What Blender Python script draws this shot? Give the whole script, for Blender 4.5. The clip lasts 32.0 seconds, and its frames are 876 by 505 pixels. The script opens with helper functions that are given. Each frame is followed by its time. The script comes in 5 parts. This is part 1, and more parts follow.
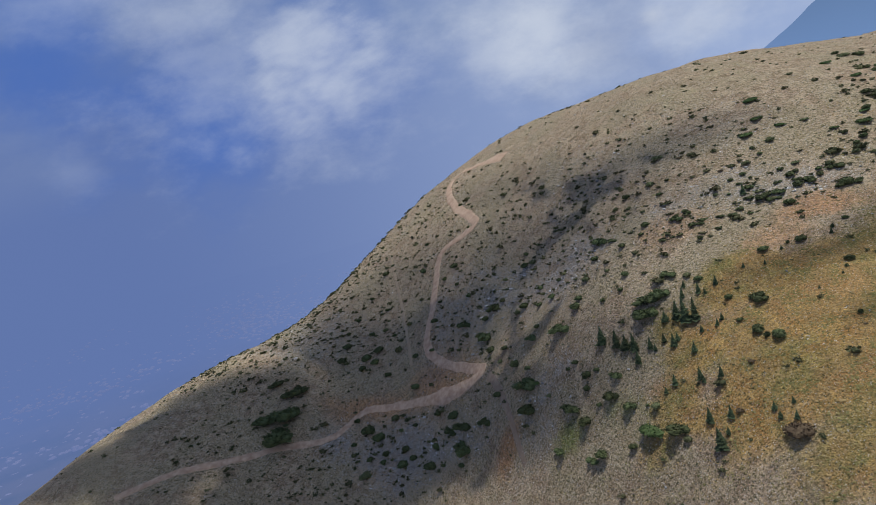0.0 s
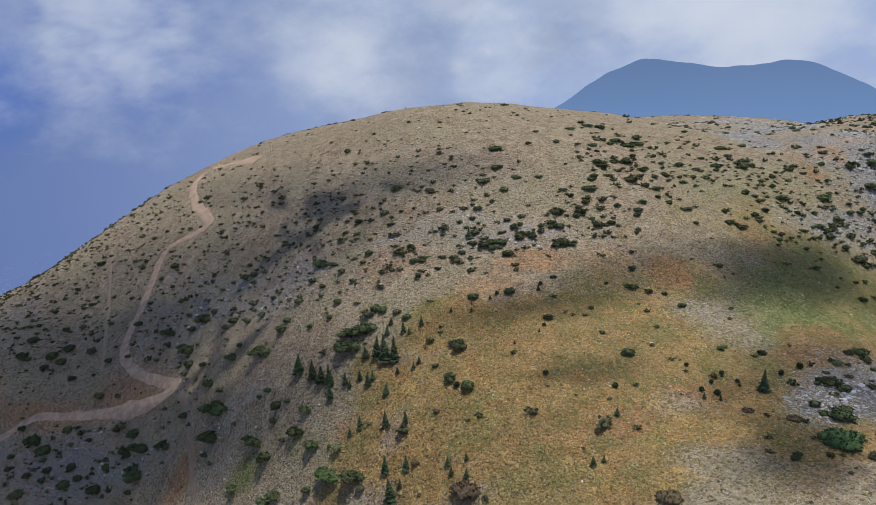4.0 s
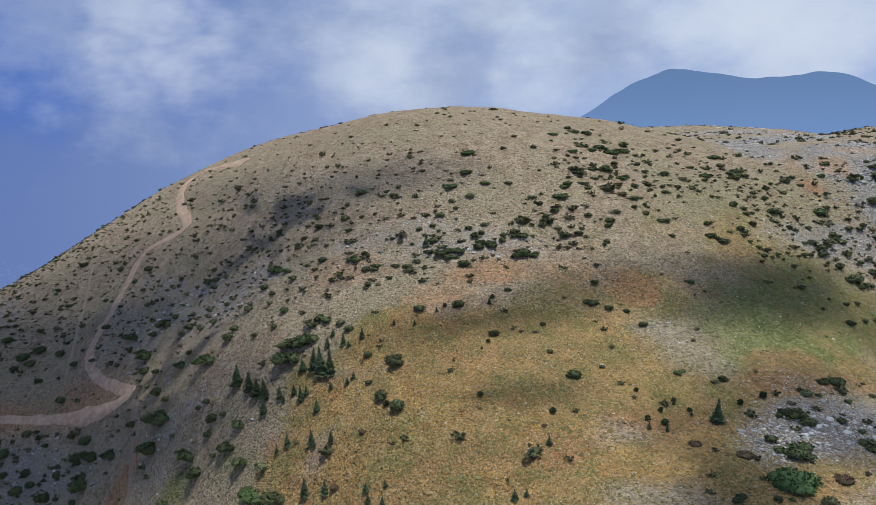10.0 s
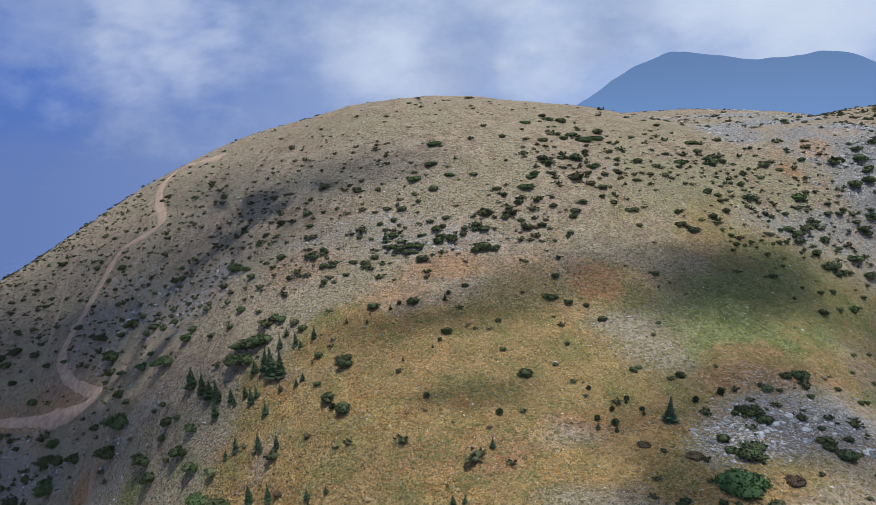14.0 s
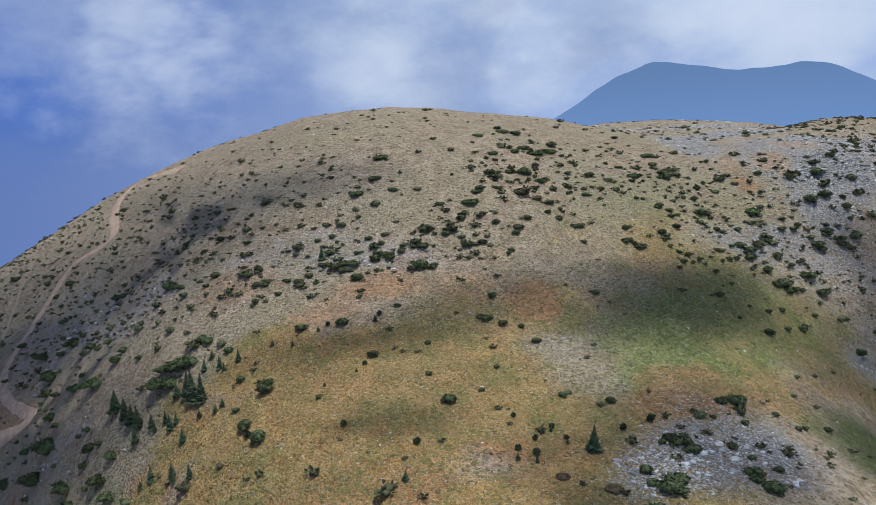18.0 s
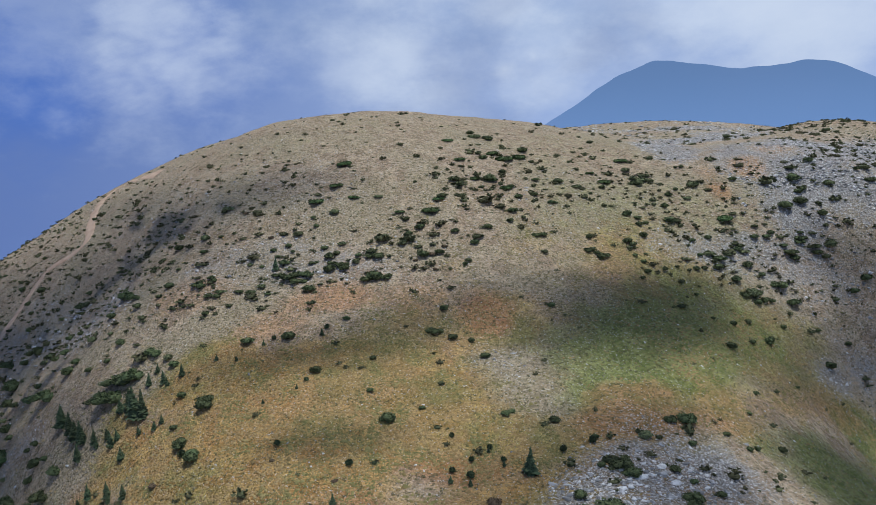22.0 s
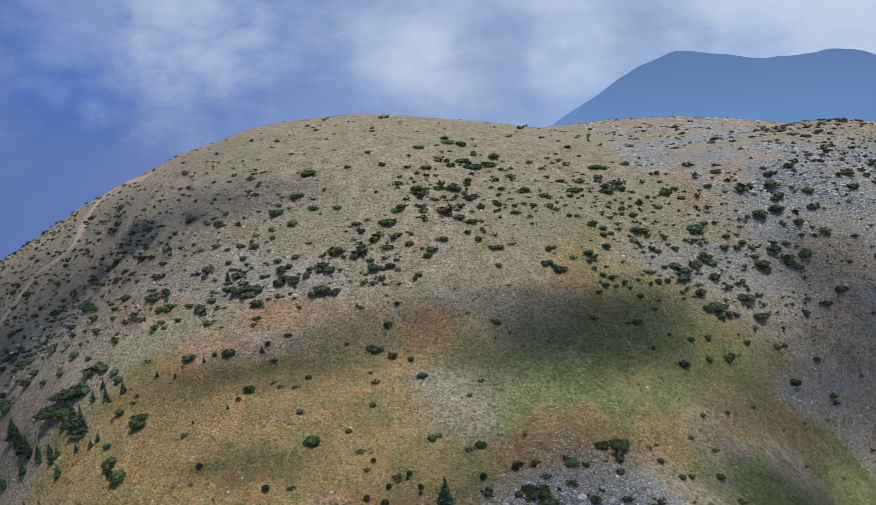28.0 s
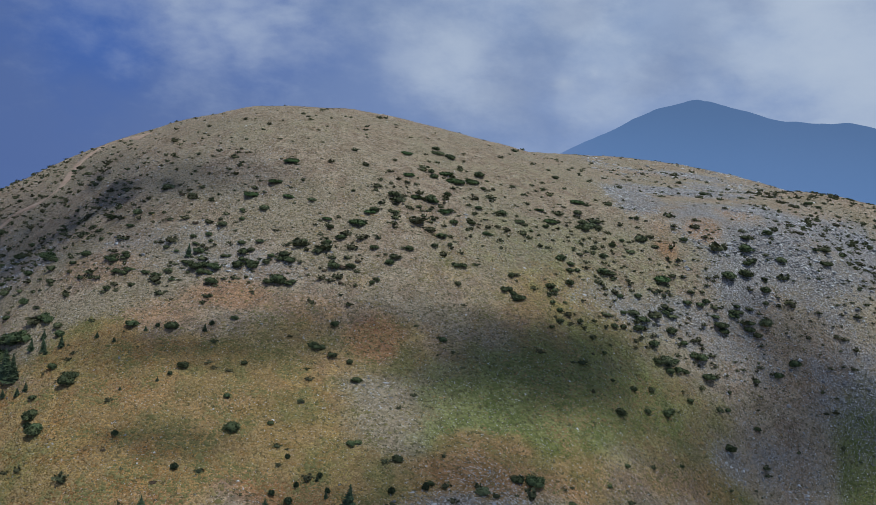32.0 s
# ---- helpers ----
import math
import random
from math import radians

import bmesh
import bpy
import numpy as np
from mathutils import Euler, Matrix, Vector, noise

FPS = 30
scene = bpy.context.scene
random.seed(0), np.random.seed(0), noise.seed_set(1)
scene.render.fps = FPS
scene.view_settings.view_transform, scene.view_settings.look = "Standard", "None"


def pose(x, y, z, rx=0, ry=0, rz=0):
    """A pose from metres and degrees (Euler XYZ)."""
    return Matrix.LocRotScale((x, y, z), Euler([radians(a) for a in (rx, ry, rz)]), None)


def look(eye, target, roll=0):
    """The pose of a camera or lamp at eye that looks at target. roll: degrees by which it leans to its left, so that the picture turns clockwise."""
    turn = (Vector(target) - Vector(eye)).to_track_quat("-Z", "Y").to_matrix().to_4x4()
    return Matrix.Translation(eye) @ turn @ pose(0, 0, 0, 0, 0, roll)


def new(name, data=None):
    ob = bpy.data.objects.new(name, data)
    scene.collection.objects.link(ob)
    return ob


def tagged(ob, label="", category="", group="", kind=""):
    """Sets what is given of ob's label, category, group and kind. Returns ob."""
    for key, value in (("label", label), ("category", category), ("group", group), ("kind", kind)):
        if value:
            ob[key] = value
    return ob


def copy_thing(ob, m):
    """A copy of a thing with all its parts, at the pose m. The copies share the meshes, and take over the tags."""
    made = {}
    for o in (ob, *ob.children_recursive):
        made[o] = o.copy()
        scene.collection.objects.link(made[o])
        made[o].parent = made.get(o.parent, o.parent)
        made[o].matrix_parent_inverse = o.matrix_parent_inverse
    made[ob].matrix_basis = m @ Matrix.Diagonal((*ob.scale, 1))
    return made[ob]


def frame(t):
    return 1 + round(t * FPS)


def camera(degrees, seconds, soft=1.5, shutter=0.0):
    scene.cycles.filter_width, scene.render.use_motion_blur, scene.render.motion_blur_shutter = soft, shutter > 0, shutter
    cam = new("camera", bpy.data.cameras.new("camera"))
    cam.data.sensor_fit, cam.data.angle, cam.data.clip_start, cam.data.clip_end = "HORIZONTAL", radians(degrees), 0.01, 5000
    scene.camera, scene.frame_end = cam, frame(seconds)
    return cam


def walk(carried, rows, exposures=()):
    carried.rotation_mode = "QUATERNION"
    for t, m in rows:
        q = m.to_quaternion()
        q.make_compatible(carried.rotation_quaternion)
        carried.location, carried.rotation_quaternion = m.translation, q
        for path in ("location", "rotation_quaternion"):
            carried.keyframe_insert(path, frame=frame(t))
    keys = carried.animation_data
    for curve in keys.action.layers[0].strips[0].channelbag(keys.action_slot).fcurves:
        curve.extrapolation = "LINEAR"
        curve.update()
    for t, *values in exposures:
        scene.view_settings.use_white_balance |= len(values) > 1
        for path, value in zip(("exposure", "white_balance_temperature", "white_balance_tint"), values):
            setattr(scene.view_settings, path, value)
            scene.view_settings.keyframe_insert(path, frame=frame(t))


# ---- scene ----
cam = camera(61.0, 32.0, soft=0.5)
PATH = [  # seconds, place, turn
    (0, pose(-43.92, -35.53, 131.54, 80.494, 14.688, 11.823)),
    (0.5, pose(-44.25, -30.97, 129.99, 79.742, 7.216, 7.131)),
    (1, pose(-43.53, -26.84, 128.44, 80.202, 1.014, 3.537)),
    (1.5, pose(-40.66, -23.57, 127.24, 79.955, 0.810, 2.412)),
    (2, pose(-37.50, -20.46, 126.13, 78.772, 1.817, 1.184)),
    (2.5, pose(-34.09, -17.55, 125.13, 79.555, 1.317, 0.532)),
    (3, pose(-30.57, -14.83, 124.21, 79.141, 2.451, -0.336)),
    (3.5, pose(-27.07, -12.26, 123.37, 79.334, 3.869, -2.069)),
    (4, pose(-23.72, -9.89, 122.57, 79.784, 2.460, -3.358)),
    (4.5, pose(-20.57, -7.80, 121.81, 80.398, 1.570, -2.431)),
    (6.5, pose(-11.64, -3.06, 119.37, 80.604, 1.897, -1.385)),
    (7, pose(-8.90, -1.86, 119.32, 80.423, 2.066, -1.312)),
    (7.5, pose(-6.12, -0.68, 119.35, 80.147, 1.796, -2.505)),
    (8, pose(-3.55, 0.41, 119.37, 80.687, 2.196, -3.113)),
    (8.5, pose(-1.36, 1.42, 119.31, 80.744, 2.952, -3.094)),
    (9, pose(0.47, 2.42, 119.17, 80.875, 1.233, -1.644)),
    (9.5, pose(2.19, 3.42, 118.99, 80.537, 1.713, -0.926)),
    (10, pose(4.02, 4.41, 118.83, 80.574, 1.594, -0.633)),
    (10.5, pose(6.01, 5.39, 118.69, 80.258, 3.009, -1.313)),
    (11, pose(8.08, 6.37, 118.57, 79.978, 3.596, -0.968)),
    (11.5, pose(10.24, 7.32, 118.51, 79.589, 2.959, -0.924)),
    (12, pose(12.47, 8.20, 118.53, 79.815, 3.220, -0.757)),
    (12.5, pose(14.75, 9.02, 118.62, 79.545, 3.539, -1.255)),
    (13, pose(16.92, 9.82, 118.74, 79.820, 2.551, -1.598)),
    (13.5, pose(18.95, 10.63, 118.82, 79.767, 1.782, -0.095)),
    (14, pose(21.12, 11.43, 118.93, 79.744, 2.840, -0.041)),
    (14.5, pose(23.46, 12.25, 119.08, 79.762, 1.827, -0.655)),
    (16.5, pose(32.26, 16.56, 119.19, 80.501, 2.373, -0.026)),
    (17, pose(34.49, 17.58, 119.27, 79.843, 3.068, 0.186)),
    (17.5, pose(36.74, 18.58, 119.36, 80.598, 1.619, -0.324)),
    (18, pose(38.93, 19.51, 119.48, 80.409, 2.835, -0.662)),
    (18.5, pose(41.04, 20.34, 119.66, 79.654, 3.658, -0.561)),
    (19, pose(43.10, 21.08, 119.90, 80.505, 3.043, -0.150)),
    (19.5, pose(45.12, 21.77, 120.18, 80.324, 2.619, -0.167)),
    (20, pose(47.14, 22.43, 120.48, 80.386, 2.801, 0.434)),
    (20.5, pose(49.24, 23.14, 120.78, 79.753, 2.606, 0.439)),
    (21, pose(51.43, 23.88, 121.06, 80.171, 3.745, 0.237)),
    (21.5, pose(53.71, 24.63, 121.30, 80.192, 2.710, 0.208)),
    (22, pose(56.02, 25.37, 121.55, 80.306, 2.970, 0.024)),
    (22.5, pose(58.27, 26.02, 121.83, 80.021, 2.220, 0.212)),
    (23, pose(60.46, 26.58, 122.15, 80.391, 2.824, 0.018)),
    (23.5, pose(62.55, 27.08, 122.55, 80.647, 2.105, 0.353)),
    (24, pose(64.58, 27.58, 123.02, 80.834, 2.068, 0.981)),
    (24.5, pose(66.61, 28.12, 123.52, 80.254, 2.427, 0.558)),
    (25, pose(68.61, 28.64, 124.04, 80.435, 2.309, 0.458)),
    (25.5, pose(70.58, 29.12, 124.59, 79.954, 2.072, 0.988)),
    (27.5, pose(78.51, 30.12, 126.90, 78.746, 1.876, 2.212)),
    (28, pose(81.01, 30.13, 127.20, 79.638, 3.333, 2.290)),
    (28.5, pose(83.58, 30.09, 127.44, 80.484, 1.132, 2.120)),
    (29, pose(86.09, 29.50, 127.38, 82.904, -4.979, 3.220)),
    (29.5, pose(88.49, 29.14, 127.20, 84.781, -11.710, 1.425)),
    (30, pose(90.16, 29.17, 127.39, 82.929, -9.692, 0.597)),
    (30.5, pose(90.98, 29.26, 128.00, 82.233, -4.347, 2.458)),
    (31, pose(91.23, 29.42, 128.75, 83.285, -4.922, 3.916)),
    (31.5, pose(91.62, 30.01, 129.22, 81.193, -3.761, 3.954)),
    (32, pose(92.33, 30.79, 129.43, 80.020, -6.123, 3.886)),
]
walk(cam, PATH, [(0, -0.22, 6450, 9), (6, -0.17, 6420, 9), (12, -0.11, 6200, 8), (18, -0.12, 6020, 8), (26, -0.20, 5980, 7), (29, -0.28, 5950, 6), (30.2, -0.48, 5900, 6), (32, -0.58, 5880, 6)])

# ---- light ----
SUN_DIR = Vector((0.16, -0.03, 0.98)).normalized()
world = bpy.data.worlds.new("sky")
scene.world = world
world.use_nodes = True


def sky_world():
    nt = world.node_tree
    nt.nodes.clear()
    N, L = nt.nodes.new, nt.links.new
    out = N("ShaderNodeOutputWorld")
    bg = N("ShaderNodeBackground")
    sky = N("ShaderNodeTexSky")
    sky.sky_type = "NISHITA"
    sky.sun_disc = False
    sky.sun_elevation = math.asin(SUN_DIR.z)
    sky.sun_rotation = math.atan2(SUN_DIR.x, SUN_DIR.y)
    sky.altitude = 1000
    dim = N("ShaderNodeMixRGB")
    dim.blend_type = "MULTIPLY"
    dim.inputs[0].default_value = 1
    dim.inputs[2].default_value = (0.085, 0.085, 0.085, 1)
    L(sky.outputs[0], dim.inputs[1])
    tc = N("ShaderNodeTexCoord")

    def mathn(op, a, b=None, clamp=False):
        m = N("ShaderNodeMath")
        m.operation, m.use_clamp = op, clamp
        for i, v in enumerate((a, b)):
            if v is None:
                continue
            if isinstance(v, (int, float)):
                m.inputs[i].default_value = v
            else:
                L(v, m.inputs[i])
        return m.outputs[0]

    def ramp(v, lo, hi, a=0.0, b=1.0):
        m = N("ShaderNodeMapRange")
        m.interpolation_type = "SMOOTHSTEP"
        L(v, m.inputs[0])
        for i, q in enumerate((lo, hi, a, b)):
            m.inputs[1 + i].default_value = q
        return m.outputs[0]

    def mix(fac, a, b):
        m = N("ShaderNodeMixRGB")
        for i, v in enumerate((fac, a, b)):
            if isinstance(v, tuple):
                m.inputs[i].default_value = (*v, 1)
            else:
                L(v, m.inputs[i])
        return m.outputs[0]

    def clouds(scale, detail, rough, seed):
        mp = N("ShaderNodeMapping")
        mp.inputs["Location"].default_value = (seed, seed * 0.37, seed * 0.71)
        mp.inputs["Scale"].default_value = (scale, scale, scale * 1.7)
        L(tc.outputs["Generated"], mp.inputs["Vector"])
        nz = N("ShaderNodeTexNoise")
        nz.inputs["Scale"].default_value = 1
        nz.inputs["Detail"].default_value = detail
        nz.inputs["Roughness"].default_value = rough
        L(mp.outputs[0], nz.inputs["Vector"])
        return nz.outputs[0]

    sep = N("ShaderNodeSeparateXYZ")
    L(tc.outputs["Generated"], sep.inputs[0])
    side, up = sep.outputs[0], sep.outputs[2]
    veil = clouds(3.0, 5, 0.5, 3.1)
    # the hazy air: deep blue away from the sun, milky towards it
    air = mix(ramp(side, -0.62, 0.30), AIR_LEFT, AIR_RIGHT)
    lift = mathn("ADD", up, mathn("MULTIPLY", mathn("SUBTRACT", veil, 0.5), 0.30))
    col = mix(ramp(lift, 0.06, 0.36, 1.0, 0.40), dim.outputs[0], air)
    # gaps of clear blue high up
    for x, y, z, size, power in BLUE_GAPS:
        v = N("ShaderNodeVectorMath")
        v.operation = "DISTANCE"
        L(tc.outputs["Generated"], v.inputs[0])
        v.inputs[1].default_value = Vector((x, y, z)).normalized()
        d = mathn("ADD", v.outputs["Value"], mathn("MULTIPLY", mathn("SUBTRACT", clouds(5.0, 6, 0.6, x * 7 + 2), 0.5), size * 2.2))
        col = mix(ramp(d, size * 1.5, size * 0.1, 0.0, power), col, (0.075, 0.175, 0.55))
    # broken cloud
    deck = mathn("ADD", mathn("MULTIPLY", clouds(5.0, 8, 0.58, 7.7), 0.6), mathn("MULTIPLY", clouds(1.9, 4, 0.5, 1.3), 0.6))
    cover = mathn("ADD", deck, ramp(up, -0.02, 0.30, -0.16, 0.07))
    cover = mathn("ADD", cover, ramp(side, -0.45, 0.45, -0.07, 0.07))
    col = mix(ramp(cover, 0.50, 0.80, 0.0, 0.50), col, (0.52, 0.60, 0.79))
    grey = clouds(4.0, 6, 0.55, 11.9)
    col = mix(mathn("MULTIPLY", ramp(grey, 0.45, 0.68, 0.0, 0.35), ramp(up, 0.0, 0.12)), col, (0.27, 0.35, 0.55))
    # single bright puffs: direction, size, strength
    for x, y, z, size, power in PUFFS + MORE_PUFFS:
        v = N("ShaderNodeVectorMath")
        v.operation = "DISTANCE"
        L(tc.outputs["Generated"], v.inputs[0])
        v.inputs[1].default_value = Vector((x, y, z)).normalized()
        d = mathn("ADD", v.outputs["Value"], mathn("MULTIPLY", mathn("SUBTRACT", clouds(9.0, 8, 0.62, x * 9 + 4), 0.5), size * 4.2))
        tone = (0.70, 0.76, 0.88) if power > 0 else (0.22, 0.29, 0.50)
        col = mix(ramp(d, size * 1.7, size * -0.2, 0.0, min(abs(power), 0.9)), col, tone)
    L(col, bg.inputs[0])
    bg.inputs[1].default_value = 1.0
    L(bg.outputs[0], out.inputs[0])


AIR_LEFT, AIR_RIGHT = (0.140, 0.212, 0.47), (0.385, 0.490, 0.755)
PUFFS = [
    (-0.324, 0.938, 0.125, 0.060, 0.5), (-0.328, 0.940, 0.096, 0.090, 0.3), (-0.122, 0.990, 0.071, 0.034, 0.28), (-0.450, 0.892, 0.038, 0.015, 0.11),
    (0.101, 0.993, 0.062, 0.083, 0.45), (0.416, 0.906, 0.074, 0.128, 0.45), (-0.480, 0.876, 0.052, 0.017, 0.14), (-0.613, 0.788, 0.058, 0.034, 0.11),
    (-0.100, 0.992, 0.071, 0.030, 0.25), (-0.031, 0.995, 0.095, 0.064, 0.62), (-0.044, 0.992, 0.120, 0.120, 0.3), (0.183, 0.979, 0.089, 0.030, 0.3),
    (0.127, 0.989, 0.081, 0.012, 0.7), (-0.452, 0.882, 0.135, 0.098, 0.25), (-0.258, 0.963, 0.077, 0.034, 0.2), (0.421, 0.902, 0.098, 0.098, 0.45),
]
MORE_PUFFS = [
    (0.466, 0.878, 0.106, 0.060, 0.45), (0.109, 0.975, 0.194, 0.056, 0.75), (0.356, 0.915, 0.188, 0.060, 0.65), (0.395, 0.910, 0.127, 0.068, 0.65),
    (0.335, 0.930, 0.150, 0.083, 0.5), (0.089, 0.994, 0.067, 0.015, 0.8), (0.141, 0.987, 0.079, 0.045, 0.35), (0.212, 0.965, 0.153, 0.098, 0.3),
    (-0.085, 0.993, 0.080, 0.053, 0.3), (0.200, 0.976, 0.089, 0.034, -0.4), (0.070, 0.996, 0.060, 0.068, -0.25), (0.243, 0.964, 0.113, 0.045, -0.25),
    (0.029, 0.999, 0.042, 0.068, -0.3), (0.077, 0.987, 0.138, 0.045, -0.25), (0.286, 0.937, 0.200, 0.038, -0.35),
]
BLUE_GAPS = [
    (-0.587, 0.775, 0.232, 0.143, 0.75), (-0.452, 0.886, 0.101, 0.113, 0.55), (-0.349, 0.930, 0.118, 0.083, 0.4), (-0.459, 0.885, 0.080, 0.060, 0.5),
    (-0.312, 0.944, 0.109, 0.090, 0.35), (-0.280, 0.950, 0.140, 0.068, 0.3),
]
sky_world()

sun = new("sun", bpy.data.lights.new("sun", "SUN"))
sun.data.energy, sun.data.angle, sun.data.color = 3.6, radians(0.6), (1.0, 0.965, 0.90)
sun.matrix_world = look(SUN_DIR * 400, (0, 0, 0))


# ---- node helpers ----
class Mat:
    """A node material and short ways to build it."""

    def __init__(self, name):
        self.m = bpy.data.materials.new(name)
        self.m.use_nodes = True
        self.nt = self.m.node_tree
        self.bsdf = self.nt.nodes["Principled BSDF"]
        self.out = self.nt.nodes["Material Output"]

    def n(self, kind, **sets):
        nd = self.nt.nodes.new(kind)
        for key, v in sets.items():
            setattr(nd, key, v)
        return nd

    def l(self, a, b):
        self.nt.links.new(a, b)

    def put(self, sock, v):
        if isinstance(v, tuple):
            sock.default_value = (*v, 1) if len(v) == 3 and sock.type == "RGBA" else v
        elif isinstance(v, (int, float)):
            sock.default_value = v
        else:
            self.l(v, sock)

    def pos(self):
        return self.n("ShaderNodeNewGeometry").outputs["Position"]

    def noise(self, scale, detail=4, rough=0.55, vec=None, stretch=None):
        vec = vec or self.pos()
        if stretch:
            mp = self.n("ShaderNodeMapping")
            mp.inputs["Scale"].default_value = stretch
            self.l(vec, mp.inputs["Vector"])
            vec = mp.outputs[0]
        nz = self.n("ShaderNodeTexNoise")
        nz.inputs["Scale"].default_value = scale
        nz.inputs["Detail"].default_value = detail
        nz.inputs["Roughness"].default_value = rough
        self.l(vec, nz.inputs["Vector"])
        return nz.outputs[0]

    def math(self, op, a, b=0.0, clamp=False):
        m = self.n("ShaderNodeMath", operation=op, use_clamp=clamp)
        self.put(m.inputs[0], a)
        self.put(m.inputs[1], b)
        return m.outputs[0]

    def ramp(self, v, lo, hi, a=0.0, b=1.0):
        m = self.n("ShaderNodeMapRange", interpolation_type="SMOOTHSTEP")
        self.l(v, m.inputs[0])
        for i, q in enumerate((lo, hi, a, b)):
            m.inputs[1 + i].default_value = q
        return m.outputs[0]

    def mix(self, fac, a, b, mode="MIX"):
        m = self.n("ShaderNodeMixRGB", blend_type=mode)
        for i, v in enumerate((fac, a, b)):
            self.put(m.inputs[i], v)
        return m.outputs[0]

    def attr(self, name):
        return self.n("ShaderNodeAttribute", attribute_name=name)

    def bump(self, height, strength=0.4, distance=0.2):
        b = self.n("ShaderNodeBump")
        b.inputs["Strength"].default_value = strength
        b.inputs["Distance"].default_value = distance
        self.l(height, b.inputs["Height"])
        self.l(b.outputs[0], self.bsdf.inputs["Normal"])

    def done(self, color, rough=0.9, spec=0.15):
        self.put(self.bsdf.inputs["Base Color"], color)
        self.put(self.bsdf.inputs["Roughness"], rough)
        self.bsdf.inputs["Specular IOR Level"].default_value = spec
        return self.m


# ---- the lie of the land ----
BASE = -480.0
# broad swells of the mountain: x, y, height, radius
MASSIF = [
    (-600, 500, -13.7, 800), (600, -300, -12, 800), (-600, 900, 22.3, 800), (-200, 100, 16.7, 800), (200, -300, 27, 800),
    (-600, 100, -18.4, 800), (-200, -300, 34.1, 800), (-200, 500, 10.8, 800), (-200, 900, 32.3, 800), (200, 100, 42.7, 800),
    (600, 100, 61, 800), (200, 900, 84.9, 800), (200, 500, 56.3, 800), (600, 500, 126.2, 800), (600, 900, 187.1, 800),
    (400, -50, -1.1, 300), (650, 950, 20.9, 300), (150, -50, 3.4, 300), (-100, -50, -6.5, 300), (-350, -50, -1.7, 300),
    (150, -300, 67.4, 300), (-100, -300, 71.5, 300), (-600, 450, 18.5, 300),
]
SHOULDERS = [
    (650, 700, -39.9, 300), (-100, 950, -14.5, 300), (-600, 700, -32.4, 300), (-350, 200, 1.6, 300), (150, 200, -17.2, 300),
    (400, 200, -56.3, 300), (400, 700, -43.5, 300), (-600, 200, 83.6, 300), (-100, 200, -52, 300), (-100, 700, 62.9, 300),
    (-100, 450, 31.1, 300), (150, 450, 122.5, 300), (400, 450, -16, 300), (-350, 700, -53.3, 300), (150, 700, 49.3, 300),
    (360, 130, -25.6, 130), (-290, 130, -33.3, 130), (-30, 0, 16.6, 130), (-30, 390, 5.1, 130), (230, 390, 0.4, 130),
    (360, 520, -18.7, 130), (-160, 390, 7.8, 130), (100, 0, 18.6, 130),
]
SPURS = [
    (-420, 260, 64.1, 130), (-290, 260, -15.5, 130), (100, 520, -34.3, 130), (230, 130, -22.6, 130), (-420, 390, 24.6, 130),
    (-290, 390, -29.9, 130), (100, 130, 21.2, 130), (100, 260, 2.3, 130), (-160, 130, -58.5, 130), (-30, 520, 15.7, 130),
    (-160, 260, -35.2, 130), (100, 650, -47.7, 130), (230, 260, -34.2, 130), (-30, 260, 8.7, 130), (360, 390, 16.6, 130),
    (-160, 650, 25.5, 130), (-10, 480, -2.6, 75), (-10, 560, -7.4, 75), (-90, 480, 8.3, 75), (230, 240, -21, 75),
    (150, 320, 2.3, 75), (230, 320, 11.8, 75), (70, 400, 10.4, 75),
]
HOLLOWS = [
    (230, 480, -9, 75), (-330, 400, 42.5, 75), (150, 400, 0.9, 75), (310, 400, 15.2, 75), (-90, 160, -26.3, 75),
    (-90, 320, 31, 75), (-10, 320, 24.8, 75), (70, 160, 19.3, 75), (-250, 560, 19, 75), (-10, 240, 16.6, 75),
    (230, 250, -34.6, 45), (170, 250, 11.2, 45), (50, 370, -7.9, 45), (170, 430, -2.6, 45), (-70, 310, -19.9, 45),
    (230, 370, 6.6, 45), (290, 430, 13.1, 45), (290, 370, -18, 45), (-70, 250, 28.9, 45), (230, 310, 32.9, 45),
    (-10, 250, -17.5, 45), (50, 190, -17.2, 45), (-10, 190, 27.7, 45),
]
SWELLS = MASSIF + SHOULDERS + SPURS + HOLLOWS


